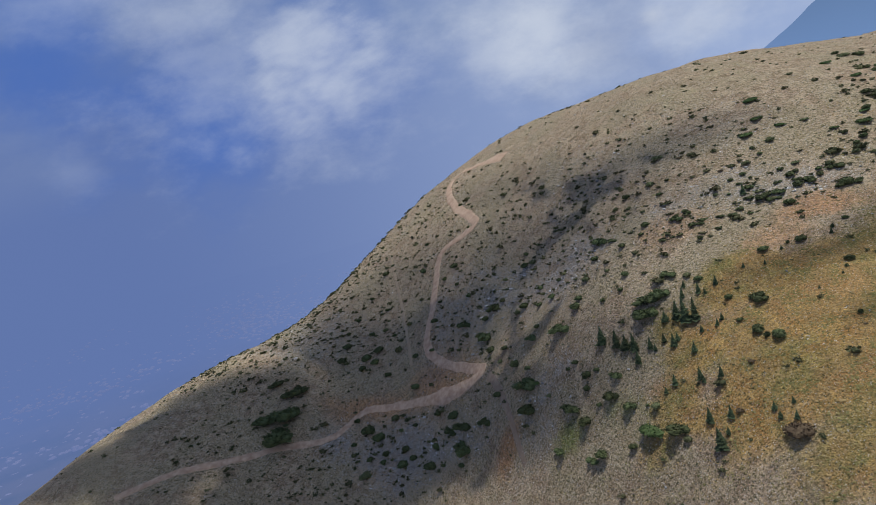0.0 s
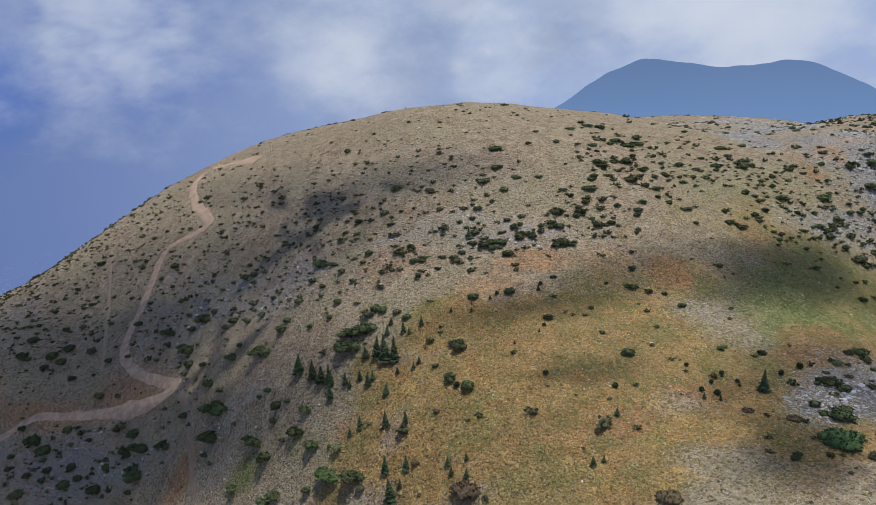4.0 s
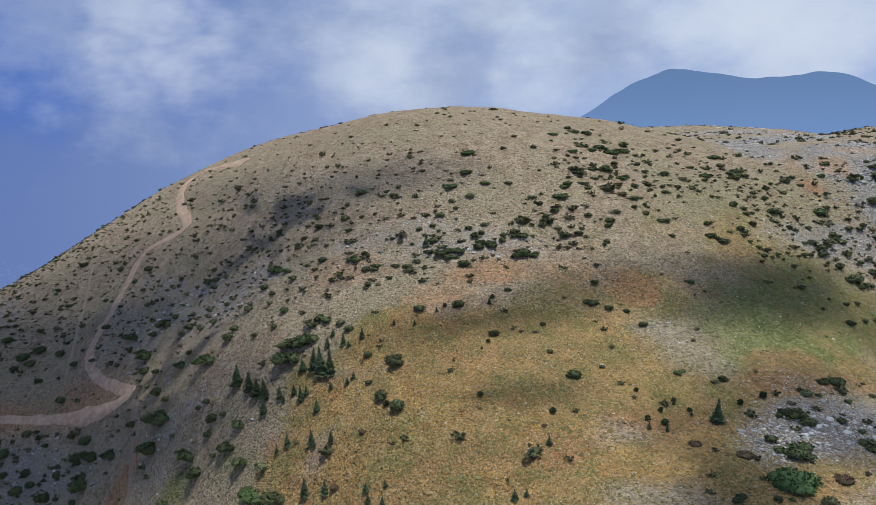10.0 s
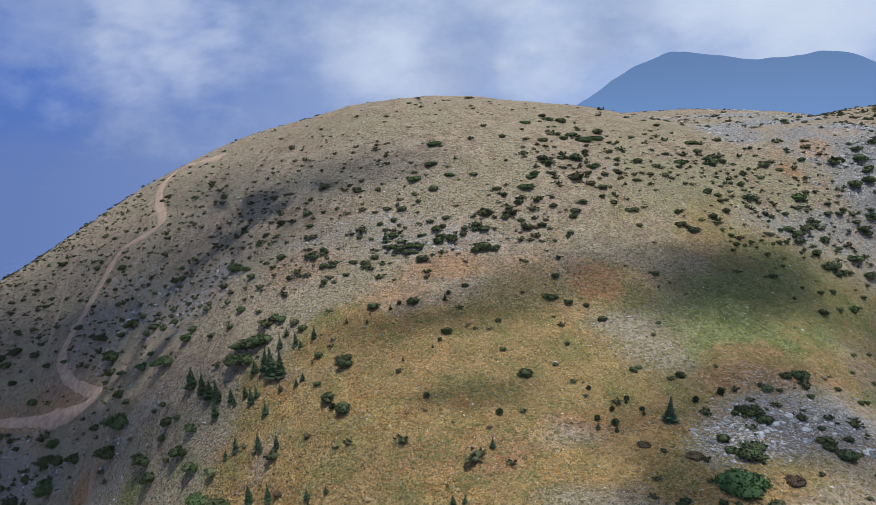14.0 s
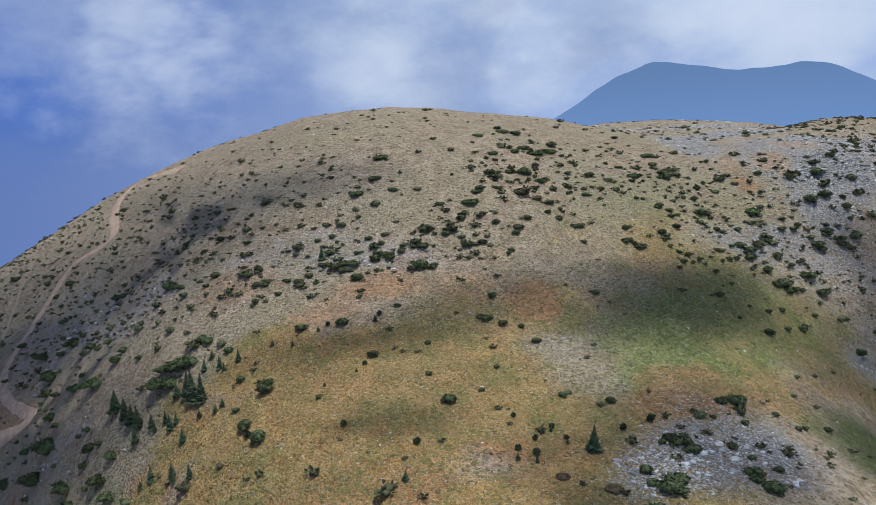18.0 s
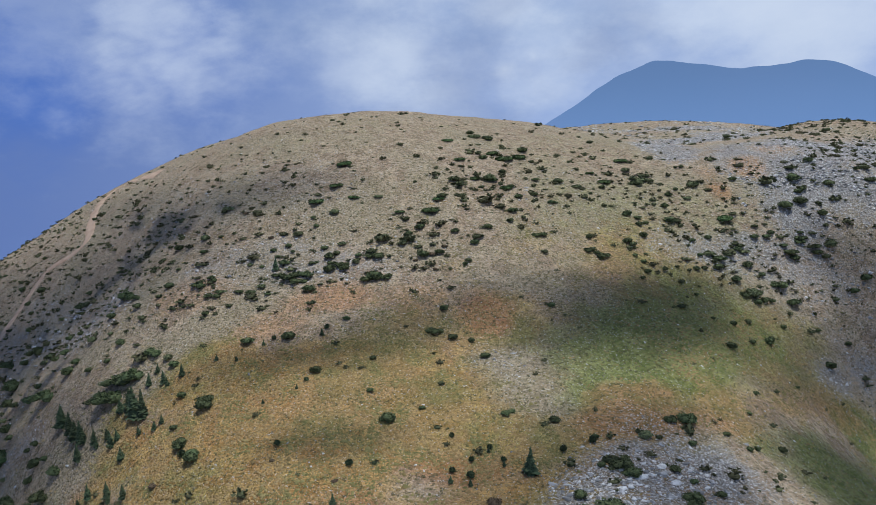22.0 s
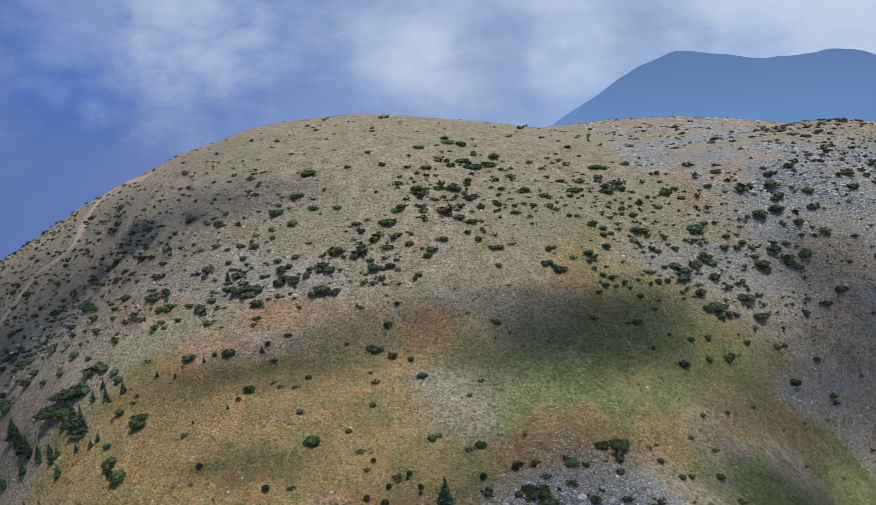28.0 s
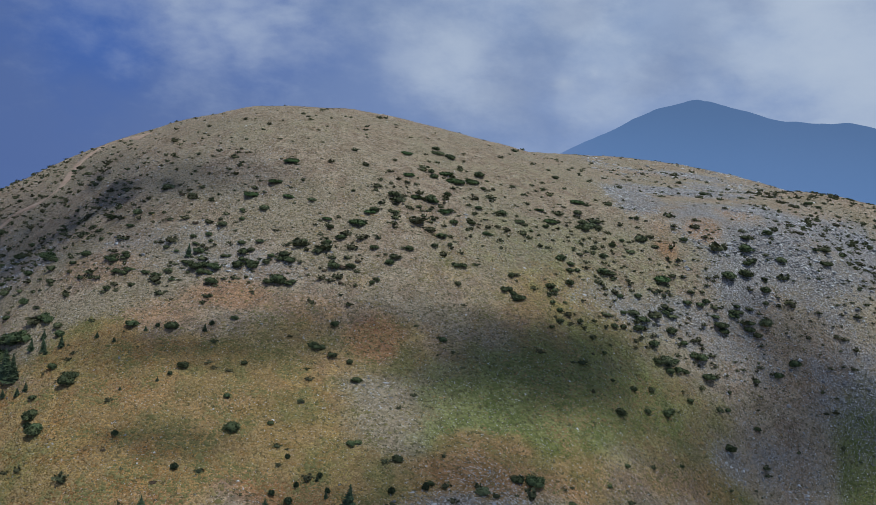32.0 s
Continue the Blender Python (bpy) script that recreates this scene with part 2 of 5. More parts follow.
def fbm(x, y, scale, seed, octaves=3):
    """Smooth value noise on arrays."""
    total = np.zeros(np.shape(x))
    amp = 1.0
    for o in range(octaves):
        fx, fy = x / scale + seed * 13.7, y / scale + seed * 7.1
        ix, iy = np.floor(fx), np.floor(fy)
        ux, uy = fx - ix, fy - iy
        ux, uy = ux * ux * (3 - 2 * ux), uy * uy * (3 - 2 * uy)

        def h(a, b):
            v = np.sin(a * 127.1 + b * 311.7 + seed * 17.3) * 43758.5453
            return v - np.floor(v)

        total = total + amp * ((h(ix, iy) * (1 - ux) + h(ix + 1, iy) * ux) * (1 - uy) + (h(ix, iy + 1) * (1 - ux) + h(ix + 1, iy + 1) * ux) * uy - 0.5)
        scale, amp, seed = scale / 2.1, amp * 0.5, seed + 1.7
    return total


def land(x, y):
    """Height of the ground at x, y (numbers or arrays)."""
    x, y = np.asarray(x, float), np.asarray(y, float)
    z = np.full(np.broadcast(x, y).shape, BASE)
    for sx, sy, h, r in SWELLS:
        z = z + h * np.exp(-((x - sx) ** 2 + (y - sy) ** 2) / (2 * r * r))
    return z + 3.0 * fbm(x, y, 70, 1.0, 2) + 1.0 * fbm(x, y, 14, 4.0, 3)


def smooth(v, lo, hi):
    t = np.clip((np.asarray(v, float) - lo) / (hi - lo), 0, 1)
    return t * t * (3 - 2 * t)


def zone(x, y, blots):
    """How far x, y lie inside any of the blots (x, y, half length, half width, degrees, strength)."""
    total = np.zeros(np.broadcast(x, y).shape)
    wob = 0.8 * fbm(x, y, 28, 9.0, 3)
    for bx, by, ra, rb, deg, power in blots:
        c, s = math.cos(radians(deg)), math.sin(radians(deg))
        dx, dy = x - bx, y - by
        d = np.sqrt(((dx * c + dy * s) / ra) ** 2 + ((dy * c - dx * s) / rb) ** 2) + wob
        total = np.maximum(total, power * (1 - smooth(d, 0.35, 1.3)))
    return total


def polyline_distance(x, y, pts):
    """Distance of x, y from a line of points."""
    best = np.full(np.broadcast(x, y).shape, 1e9)
    for (ax, ay), (bx, by) in zip(pts[:-1], pts[1:]):
        vx, vy = bx - ax, by - ay
        t = np.clip(((x - ax) * vx + (y - ay) * vy) / (vx * vx + vy * vy), 0, 1)
        best = np.minimum(best, np.hypot(x - ax - t * vx, y - ay - t * vy))
    return best


def rocky(x, y):
    return zone(x, y, ROCKY)


def green(x, y):
    return zone(x, y, GREEN)


def red(x, y):
    return zone(x, y, RED)


def mesh_object(name, verts, faces, mat, parent=None, shade=True):
    me = bpy.data.meshes.new(name)
    me.from_pydata(verts, [], faces)
    if shade:
        me.polygons.foreach_set("use_smooth", [True] * len(me.polygons))
    me.materials.append(mat)
    ob = new(name, me)
    ob.parent = parent
    return ob


def part(name, bm, material, parent, label=""):
    """One bmesh as one mesh object under a thing or a part."""
    me = bpy.data.meshes.new(name)
    bm.to_mesh(me)
    bm.free()
    me.materials.append(material)
    ob = new(name, me)
    ob.parent = parent
    return tagged(ob, label) if label else ob


# blots of ground cover: x, y, half length, half width, degrees, strength
ROCKY_A = [
    (224, 322, 56, 30, 11, 1), (200, 421, 35, 49, -77, 0.9), (245, 517, 60, 38, -4, 0.8), (71, 213, 12, 10, 2, 0.35),
    (106, 178, 23, 12, 14, 0.95), (195, 261, 11, 23, 26, 0.7), (183, 290, 31, 17, 9, 0.7), (-183, 308, 75, 21, -32, 0.75),
    (-87, 296, 50, 23, -50, 0.6), (-131, 330, 43, 36, -42, 0.5), (-7, 266, 37, 12, -9, 0.5), (-92, 241, 21, 16, -44, 0.5),
    (-256, 421, 48, 30, -18, 0.5), (-48, 328, 83, 24, -33, 0.3), (237, 300, 39, 18, 14, 0.75), (201, 266, 28, 11, 24, 0.7),
]
ROCKY_B = [
    (87, 169, 15, 14, 8, 0.95), (269, 358, 51, 33, 36, 1), (266, 374, 58, 23, 35, 1), (275, 353, 51, 36, 39, 1),
    (233, 353, 52, 25, 31, 0.8), (253, 372, 87, 42, 35, 1), (-167, 300, 73, 13, -33, 0.8), (-96, 306, 68, 10, -49, 0.7),
    (103, 180, 22, 18, 14, 0.9), (211, 349, 51, 36, 18, 1), (168, 292, 37, 12, 16, 0.8), (182, 257, 15, 8, 31, 0.9),
    (160, 363, 15, 29, 3, 0.9), (72, 214, 9, 6, 2, 0.35), (16, 257, 23, 6, -11, 0.6), (-92, 317, 74, 6, -48, 0.7),
]
ROCKY_C = [
    (-75, 243, 17, 8, -43, 0.6), (66, 214, 11, 10, -3, 0.35), (239, 589, 57, 46, -22, 0.8),
]
ROCKY = ROCKY_A + ROCKY_B + ROCKY_C
GREEN_A = [
    (108, 223, 36, 20, 21, 1), (166, 201, 31, 33, 41, 1.2), (105, 221, 32, 19, 20, 0.9), (120, 224, 76, 18, 34, 1),
    (244, 270, 20, 36, 10, 1.2), (114, 232, 66, 29, 29, 0.9), (22, 358, 110, 17, 23, 0.2), (107, 349, 62, 52, 23, 0.25),
    (-57, 214, 28, 8, -38, 0.5), (-3, 182, 21, 9, -32, 0.45), (-3, 212, 21, 7, -19, 0.4), (48, 184, 21, 12, 4, 0.4),
    (137, 300, 67, 43, 16, 0.4), (137, 228, 64, 24, 33, 0.5), (136, 242, 68, 22, 28, 0.6), (114, 232, 37, 13, 22, 1),
]
GREEN_B = [
    (-79, 225, 12, 6, -40, 0.8), (185, 242, 24, 15, 35, 1.3), (98, 223, 29, 12, 13, 0.8),
]
GREEN = GREEN_A + GREEN_B
RED_A = [
    (66, 234, 12, 12, 2, 0.9), (33, 168, 13, 10, -5, 0.8), (-44, 207, 14, 6, -38, 0.7), (6, 231, 17, 9, -11, 0.6),
    (69, 230, 8, 9, -3, 1), (98, 196, 30, 8, 14, 0.8), (53, 177, 24, 8, 2, 0.7), (21, 241, 14, 7, -1, 0.7),
    (-27, 258, 20, 9, -19, 0.5), (-109, 251, 11, 9, -44, 0.8), (13, 202, 20, 9, -10, 0.5), (66, 230, 8, 8, 12, 0.9),
    (159, 232, 74, 11, 36, 0.6), (-206, 345, 64, 12, -30, 0.7), (-149, 318, 44, 15, -40, 0.7), (45, 199, 24, 13, 7, 0.5),
]
RED_B = [
    (17, 170, 27, 6, -9, 0.6), (166, 321, 8, 10, -2, 0.75), (183, 336, 9, 10, -8, 0.7), (202, 354, 11, 10, -4, 0.65),
    (67, 236, 6, 6, 2, 1), (70, 235, 9, 6, 3, 0.9), (101, 205, 19, 6, 13, 0.7), (96, 199, 17, 6, 10, 0.6),
    (45, 240, 21, 6, -1, 0.5), (-144, 314, 43, 6, -41, 0.6), (165, 333, 7, 14, -6, 0.5),
]
RED = RED_A + RED_B
SHRUBBY_A = [
    (71, 304, 33, 26, 20, 0.8), (46, 272, 22, 12, 2, 0.9), (107, 321, 43, 30, 27, 0.6), (136, 299, 31, 28, 17, 0.6),
    (199, 312, 42, 28, 0, 0.9), (3, 258, 38, 11, -4, 0.9), (-53, 320, 87, 34, -30, 0.35), (-86, 305, 71, 42, -43, 0.8),
    (-226, 392, 73, 44, -29, 0.8), (-184, 310, 76, 23, -32, 0.9), (-130, 324, 61, 39, -43, 0.7), (-193, 465, 143, 47, -47, 0.5),
    (-29, 262, 48, 17, -19, 0.6), (106, 178, 23, 13, 14, 0.35), (178, 292, 49, 23, 14, 0.9), (-255, 501, 48, 65, -24, 0.8),
]
SHRUBBY_B = [
    (-304, 412, 61, 42, -13, 0.8), (-112, 348, 76, 43, -54, 0.6), (143, 310, 51, 36, 11, 0.7), (-304, 330, 44, 36, 18, 0.6),
    (250, 329, 54, 26, 32, 0.9), (250, 354, 59, 31, 34, 0.8), (-233, 314, 85, 29, -16, 1), (-265, 441, 84, 64, -10, 0.7),
    (292, 382, 66, 84, 32, 1),
]
SHRUBBY = SHRUBBY_A + SHRUBBY_B
MEADOW_A = [
    (9, 181, 59, 26, -12, 1), (4, 182, 53, 17, -14, 1), (44, 188, 59, 16, 7, 1), (34, 189, 48, 15, 16, 0.9),
    (59, 189, 33, 20, 5, 0.8), (-8, 190, 28, 21, -35, 0.9), (50, 161, 34, 13, -2, 0.9), (76, 157, 27, 13, 0, 0.8),
    (82, 171, 31, 10, 4, 0.9), (22, 152, 42, 12, -13, 0.9), (101, 199, 69, 9, 33, 0.8), (155, 243, 55, 28, 33, 0.5),
    (58, 225, 69, 16, 18, 0.6), (115, 261, 48, 26, 24, 0.5), (-29, 206, 20, 10, -38, 1), (-32, 187, 23, 6, -39, 1),
]
MEADOW_B = [
    (-11, 215, 25, 8, -28, 0.9), (8, 178, 39, 19, -23, 1), (61, 182, 31, 10, 1, 1), (14, 196, 19, 12, -10, 0.8),
    (38, 211, 48, 15, -5, 0.9), (-40, 199, 16, 10, -40, 1), (-36, 221, 16, 9, -36, 0.9), (-47, 195, 12, 6, -41, 0.9),
    (-9, 222, 29, 9, -24, 0.9),
]
MEADOW = MEADOW_A + MEADOW_B
OUTCROPS = [
    (106, 179, 15, 9, 11, 1), (89, 166, 8, 8, -2, 1), (199, 418, 28, 45, -76, 0.8), (85, 303, 10, 9, 17, 0.7),
    (90, 177, 9, 13, 3, 0.8), (-7, 264, 26, 7, -13, 0.6), (-11, 208, 6, 6, -29, 0.8), (170, 313, 10, 6, -4, 0.8),
    (222, 332, 35, 19, 14, 0.7), (212, 272, 14, 6, 20, 0.6), (-85, 289, 31, 11, -53, 0.6), (87, 169, 11, 11, 7, 1),
]
# crest of the far mountain: compass degrees from the east, height
RIDGE = [(50, 30), (54, 90), (57, 130), (59, 162), (61, 190), (62.8, 204), (65.5, 197), (68, 196), (70, 208), (72.6, 221), (74.5, 211), (76.3, 190), (78.5, 152), (80.5, 120), (82.5, 92), (85, 40), (89, -60)]
# small unseen clouds added to shade the slope: x, y on the ground below, half length, half width, degrees, density
SHADE_CLOUDS_A = [
    (116, 245, 47, 20, 26, 0.82), (-168, 340, 67, 23, -41, 0.65), (-116, 265, 64, 11, -44, 0.7), (-269, 358, 18, 14, -3, 0.95),
    (-331, 316, 37, 36, 13, 0.92), (-289, 347, 76, 18, -3, 0.9), (-220, 321, 74, 14, -24, 0.85), (-237, 304, 63, 15, -10, 0.85),
    (27, 187, 20, 7, 0, 0.35), (107, 168, 21, 14, 17, 0.45), (206, 299, 23, 12, 6, 0.4), (163, 203, 35, 28, 39, 0.65),
    (182, 254, 49, 15, 29, 0.45), (8, 219, 33, 7, -5, 0.3), (-301, 371, 67, 21, 12, 0.8), (-233, 397, 70, 13, -21, 0.5),
]
SHADE_CLOUDS_B = [
    (-272, 304, 41, 13, 5, 0.85), (-198, 301, 53, 11, -23, 0.7), (-71, 240, 46, 15, -39, 0.4), (237, 291, 29, 12, 13, 0.4),
    (-257, 359, 97, 29, -12, 0.75), (-232, 313, 109, 24, -19, 0.85), (-182, 381, 133, 56, -49, 0.5), (-98, 325, 64, 34, -43, 0.15),
    (-246, 329, 37, 23, -6, 0.7), (46, 231, 54, 12, 22, 0.34), (215, 277, 54, 14, 15, 0.45), (214, 286, 25, 19, 10, 0.35),
    (96, 188, 31, 16, 19, 0.42), (-274, 310, 32, 18, 47, 0.75), (-137, 346, 71, 13, -23, 0.2), (-61, 279, 43, 21, -46, 0.15),
]
SHADE_CLOUDS_C = [
    (-211, 388, 78, 19, -40, 0.5), (-386, 325, 60, 28, 1, 0.8), (-326, 344, 52, 17, -4, 0.75), (64, 146, 16, 10, -10, 0.4),
    (71, 151, 14, 15, -7, 0.55), (-98, 398, 134, 11, -56, 0.18), (-27, 311, 39, 13, -41, 0.3), (-53, 302, 76, 18, -45, 0.18),
    (2, 305, 28, 13, -24, 0.28), (67, 171, 17, 16, -6, 0.3), (-144, 282, 78, 10, -37, 0.5),
]
SHADE_CLOUDS = SHADE_CLOUDS_A + SHADE_CLOUDS_B + SHADE_CLOUDS_C
ROAD_LINE = [
    (-353.7, 306.4), (-326.8, 321.2), (-294.6, 329.9), (-261.7, 337.7), (-225.7, 338.8), (-206.1, 342.9),
    (-182.3, 331.9), (-158.1, 317.3), (-141.6, 306.7), (-127.7, 299.3), (-121.1, 297.1), (-131.2, 308.2),
    (-142.3, 319.6), (-155.5, 336.6), (-161.6, 349.5), (-160.3, 358.3), (-158.6, 369.7), (-158.3, 388.1),
    (-158, 408.2), (-153.5, 414.1), (-138.6, 406.5), (-127.4, 399.4), (-134.4, 421.6), (-149.6, 458.9),
    (-158, 487.6), (-158.8, 511.9), (-149, 516.1), (-128.7, 493.5), (-109.7, 464.7),
]
TRACK_LINE = [
    (-172.6, 346.9), (-177.2, 366.7), (-183.8, 391.2), (-194.3, 426.6), (-205.6, 464.2),
]

GULLY_TRACK_LINE = [
    (-118.7, 291.5), (-111.7, 275.2), (-106.9, 259.5), (-104, 248.4), (-101, 237.6),
]


# ---- materials ----
def ground_material():
    m = Mat("mountain_ground")
    at = m.attr("zones")
    zones = m.n("ShaderNodeSeparateColor")
    m.l(at.outputs["Color"], zones.inputs[0])
    rock, grass, clay = zones.outputs
    meadow = at.outputs["Alpha"]
    fine = m.noise(1.5, 7, 0.68)
    mid = m.noise(0.20, 5, 0.6)
    wide = m.noise(0.030, 4, 0.55)
    hump = m.noise(0.75, 4, 0.6, stretch=(1.0, 1.1, 1.1))
    blades = m.noise(2.2, 3, 0.6)

    def near(a, k):
        return m.math("ADD", a, m.math("MULTIPLY", m.math("SUBTRACT", mid, 0.5), k))

    bare = m.mix(m.ramp(mid, 0.36, 0.64), (0.285, 0.212, 0.148), (0.420, 0.334, 0.238))
    bare = m.mix(m.ramp(wide, 0.42, 0.60, 0.0, 0.6), bare, (0.315, 0.270, 0.182))
    gold = m.mix(m.ramp(mid, 0.36, 0.64), (0.315, 0.178, 0.068), (0.445, 0.292, 0.112))
    gold = m.mix(m.ramp(wide, 0.45, 0.60, 0.0, 0.55), gold, (0.23, 0.205, 0.085))
    lush = m.mix(m.ramp(mid, 0.35, 0.65), (0.125, 0.158, 0.045), (0.205, 0.228, 0.080))
    soil = m.mix(m.ramp(mid, 0.35, 0.65), (0.31, 0.150, 0.078), (0.40, 0.225, 0.115))
    pale = m.mix(m.ramp(fine, 0.42, 0.64), (0.095, 0.090, 0.085), (0.36, 0.352, 0.345))
    col = m.mix(m.ramp(near(meadow, 0.9), 0.10, 0.85), bare, gold)
    col = m.mix(m.ramp(near(grass, 0.9), 0.12, 0.90, 0.0, 0.9), col, lush)
    col = m.mix(m.ramp(near(clay, 1.0), 0.20, 0.95, 0.0, 0.85), col, soil)
    # matted growth between the humps
    col = m.mix(m.ramp(hump, 0.44, 0.60, 0.0, 0.52), col, m.mix(1.0, col, (0.42, 0.45, 0.36), "MULTIPLY"))
    col = m.mix(m.ramp(blades, 0.50, 0.62, 0.0, 0.75), col, m.mix(1.0, col, (1.45, 1.40, 1.30), "MULTIPLY"))
    # dark olive dots: tiny plants, with the shade of tussocks painted in
    dots = m.noise(1.15, 3, 0.6)
    col = m.mix(m.ramp(dots, 0.565, 0.60, 0.0, 0.80), col, (0.085, 0.080, 0.040))
    grit = m.noise(4.5, 2, 0.5)
    col = m.mix(m.ramp(grit, 0.54, 0.63, 0.0, 0.75), col, m.mix(1.0, col, (1.5, 1.45, 1.38), "MULTIPLY"))
    rocks = m.math("ADD", m.math("MULTIPLY", rock, m.math("SUBTRACT", 1.0, m.math("MULTIPLY", clay, 0.8))), m.math("MULTIPLY", m.math("SUBTRACT", fine, 0.5), 1.6))
    col = m.mix(m.ramp(m.math("ADD", rocks, m.math("MULTIPLY", m.math("SUBTRACT", mid, 0.5), 1.5)), 0.35, 1.05, 0.0, 0.85), col, pale)
    speck = m.noise(1.9, 4, 0.75)
    chips = m.math("ADD", speck, m.math("MULTIPLY", rock, 0.055))
    col = m.mix(m.ramp(chips, 0.600, 0.63, 0.0, 0.9), col, (0.60, 0.58, 0.55))
    m.bump(m.math("ADD", m.math("MULTIPLY", fine, 0.55), m.math("MULTIPLY", hump, 1.3)), 1.0, 1.0)
    return m.done(col, 0.95, 0.05)


def plain(name, a, b, scale, rough=0.9, bump=0.0, spec=0.2):
    m = Mat(name)
    nz = m.noise(scale, 5, 0.6)
    info = m.n("ShaderNodeObjectInfo").outputs["Random"]
    col = m.mix(m.ramp(nz, 0.3, 0.7), a, b)
    hsv = m.n("ShaderNodeHueSaturation")
    m.put(hsv.inputs["Hue"], m.math("ADD", m.math("MULTIPLY", info, 0.03), 0.485))
    m.put(hsv.inputs["Value"], m.math("ADD", m.math("MULTIPLY", info, 0.5), 0.75))
    m.l(col, hsv.inputs["Color"])
    if bump:
        m.bump(nz, bump, 0.1)
    return m.done(hsv.outputs[0], rough, spec)


def tussock_material():
    m = Mat("dry_grass_hummock")
    own = m.n("ShaderNodeNewGeometry").outputs["Random Per Island"]
    near = m.noise(0.12, 3, 0.6)
    straw = m.mix(own, (0.21, 0.145, 0.068), (0.40, 0.285, 0.135))
    olive = m.mix(own, (0.13, 0.125, 0.05), (0.27, 0.235, 0.10))
    col = m.mix(m.ramp(near, 0.42, 0.60), straw, olive)
    m.bump(m.noise(6.0, 3, 0.6), 0.5, 0.1)
    return m.done(col, 1.0, 0.0)


GROUND = ground_material()
ROAD = plain("pale_gravel_road", (0.50, 0.355, 0.225), (0.70, 0.545, 0.37), 0.35)
LEAF = plain("dark_evergreen_leaf", (0.048, 0.064, 0.029), (0.104, 0.125, 0.054), 1.2)
OLIVE = plain("olive_green_leaf", (0.085, 0.100, 0.048), (0.16, 0.17, 0.085), 1.2)
BRIGHT = plain("fresh_green_leaf", (0.050, 0.088, 0.030), (0.095, 0.135, 0.052), 1.2)
NEEDLE = plain("fir_needle", (0.040, 0.060, 0.030), (0.080, 0.105, 0.052), 1.5)
RUSSET = plain("brown_thorn_scrub", (0.075, 0.05, 0.03), (0.14, 0.105, 0.065), 1.2)
TUSSOCK = tussock_material()
TRAIL = plain("faint_dirt_track", (0.29, 0.215, 0.15), (0.36, 0.285, 0.20), 0.4)
BARK = plain("grey_brown_bark", (0.09, 0.07, 0.05), (0.17, 0.14, 0.11), 6.0)


def loose_stone():
    m = Mat("loose_limestone")
    own = m.n("ShaderNodeNewGeometry").outputs["Random Per Island"]
    nz = m.noise(1.6, 4, 0.6)
    col = m.mix(m.ramp(own, 0.2, 1.0), (0.20, 0.198, 0.195), (0.70, 0.69, 0.67))
    col = m.mix(m.ramp(nz, 0.45, 0.65, 0.0, 0.5), col, (0.22, 0.215, 0.20))
    m.bump(m.noise(3.0, 4, 0.6), 0.5, 0.1)
    return m.done(col, 0.95, 0.05)


def scrub_leaf():
    m = Mat("low_scrub_foliage")
    own = m.n("ShaderNodeNewGeometry").outputs["Random Per Island"]
    wide = m.noise(0.08, 3, 0.5)
    col = m.mix(own, (0.056, 0.068, 0.036), (0.140, 0.144, 0.075))
    col = m.mix(m.ramp(wide, 0.45, 0.62, 0.0, 0.5), col, (0.085, 0.072, 0.042))
    return m.done(col, 0.95, 0.05)


LOOSE = loose_stone()
SCRUB = scrub_leaf()
STONE = plain("weathered_limestone", (0.21, 0.208, 0.207), (0.47, 0.468, 0.46), 0.9, bump=0.5)


# ---- ground sheet ----
def spread(lo, hi, step, reach, growth=1.09):
    core = list(np.arange(lo, hi + 0.01, step))
    a, d = [], step
    while (core[0] if not a else a[-1]) > -reach:
        d = min(d * growth, 140)
        a.append((a[-1] if a else core[0]) - d)
    b, d = [], step
    while (core[-1] if not b else b[-1]) < reach:
        d = min(d * growth, 140)
        b.append((b[-1] if b else core[-1]) + d)
    return np.array(a[::-1] + core + b)


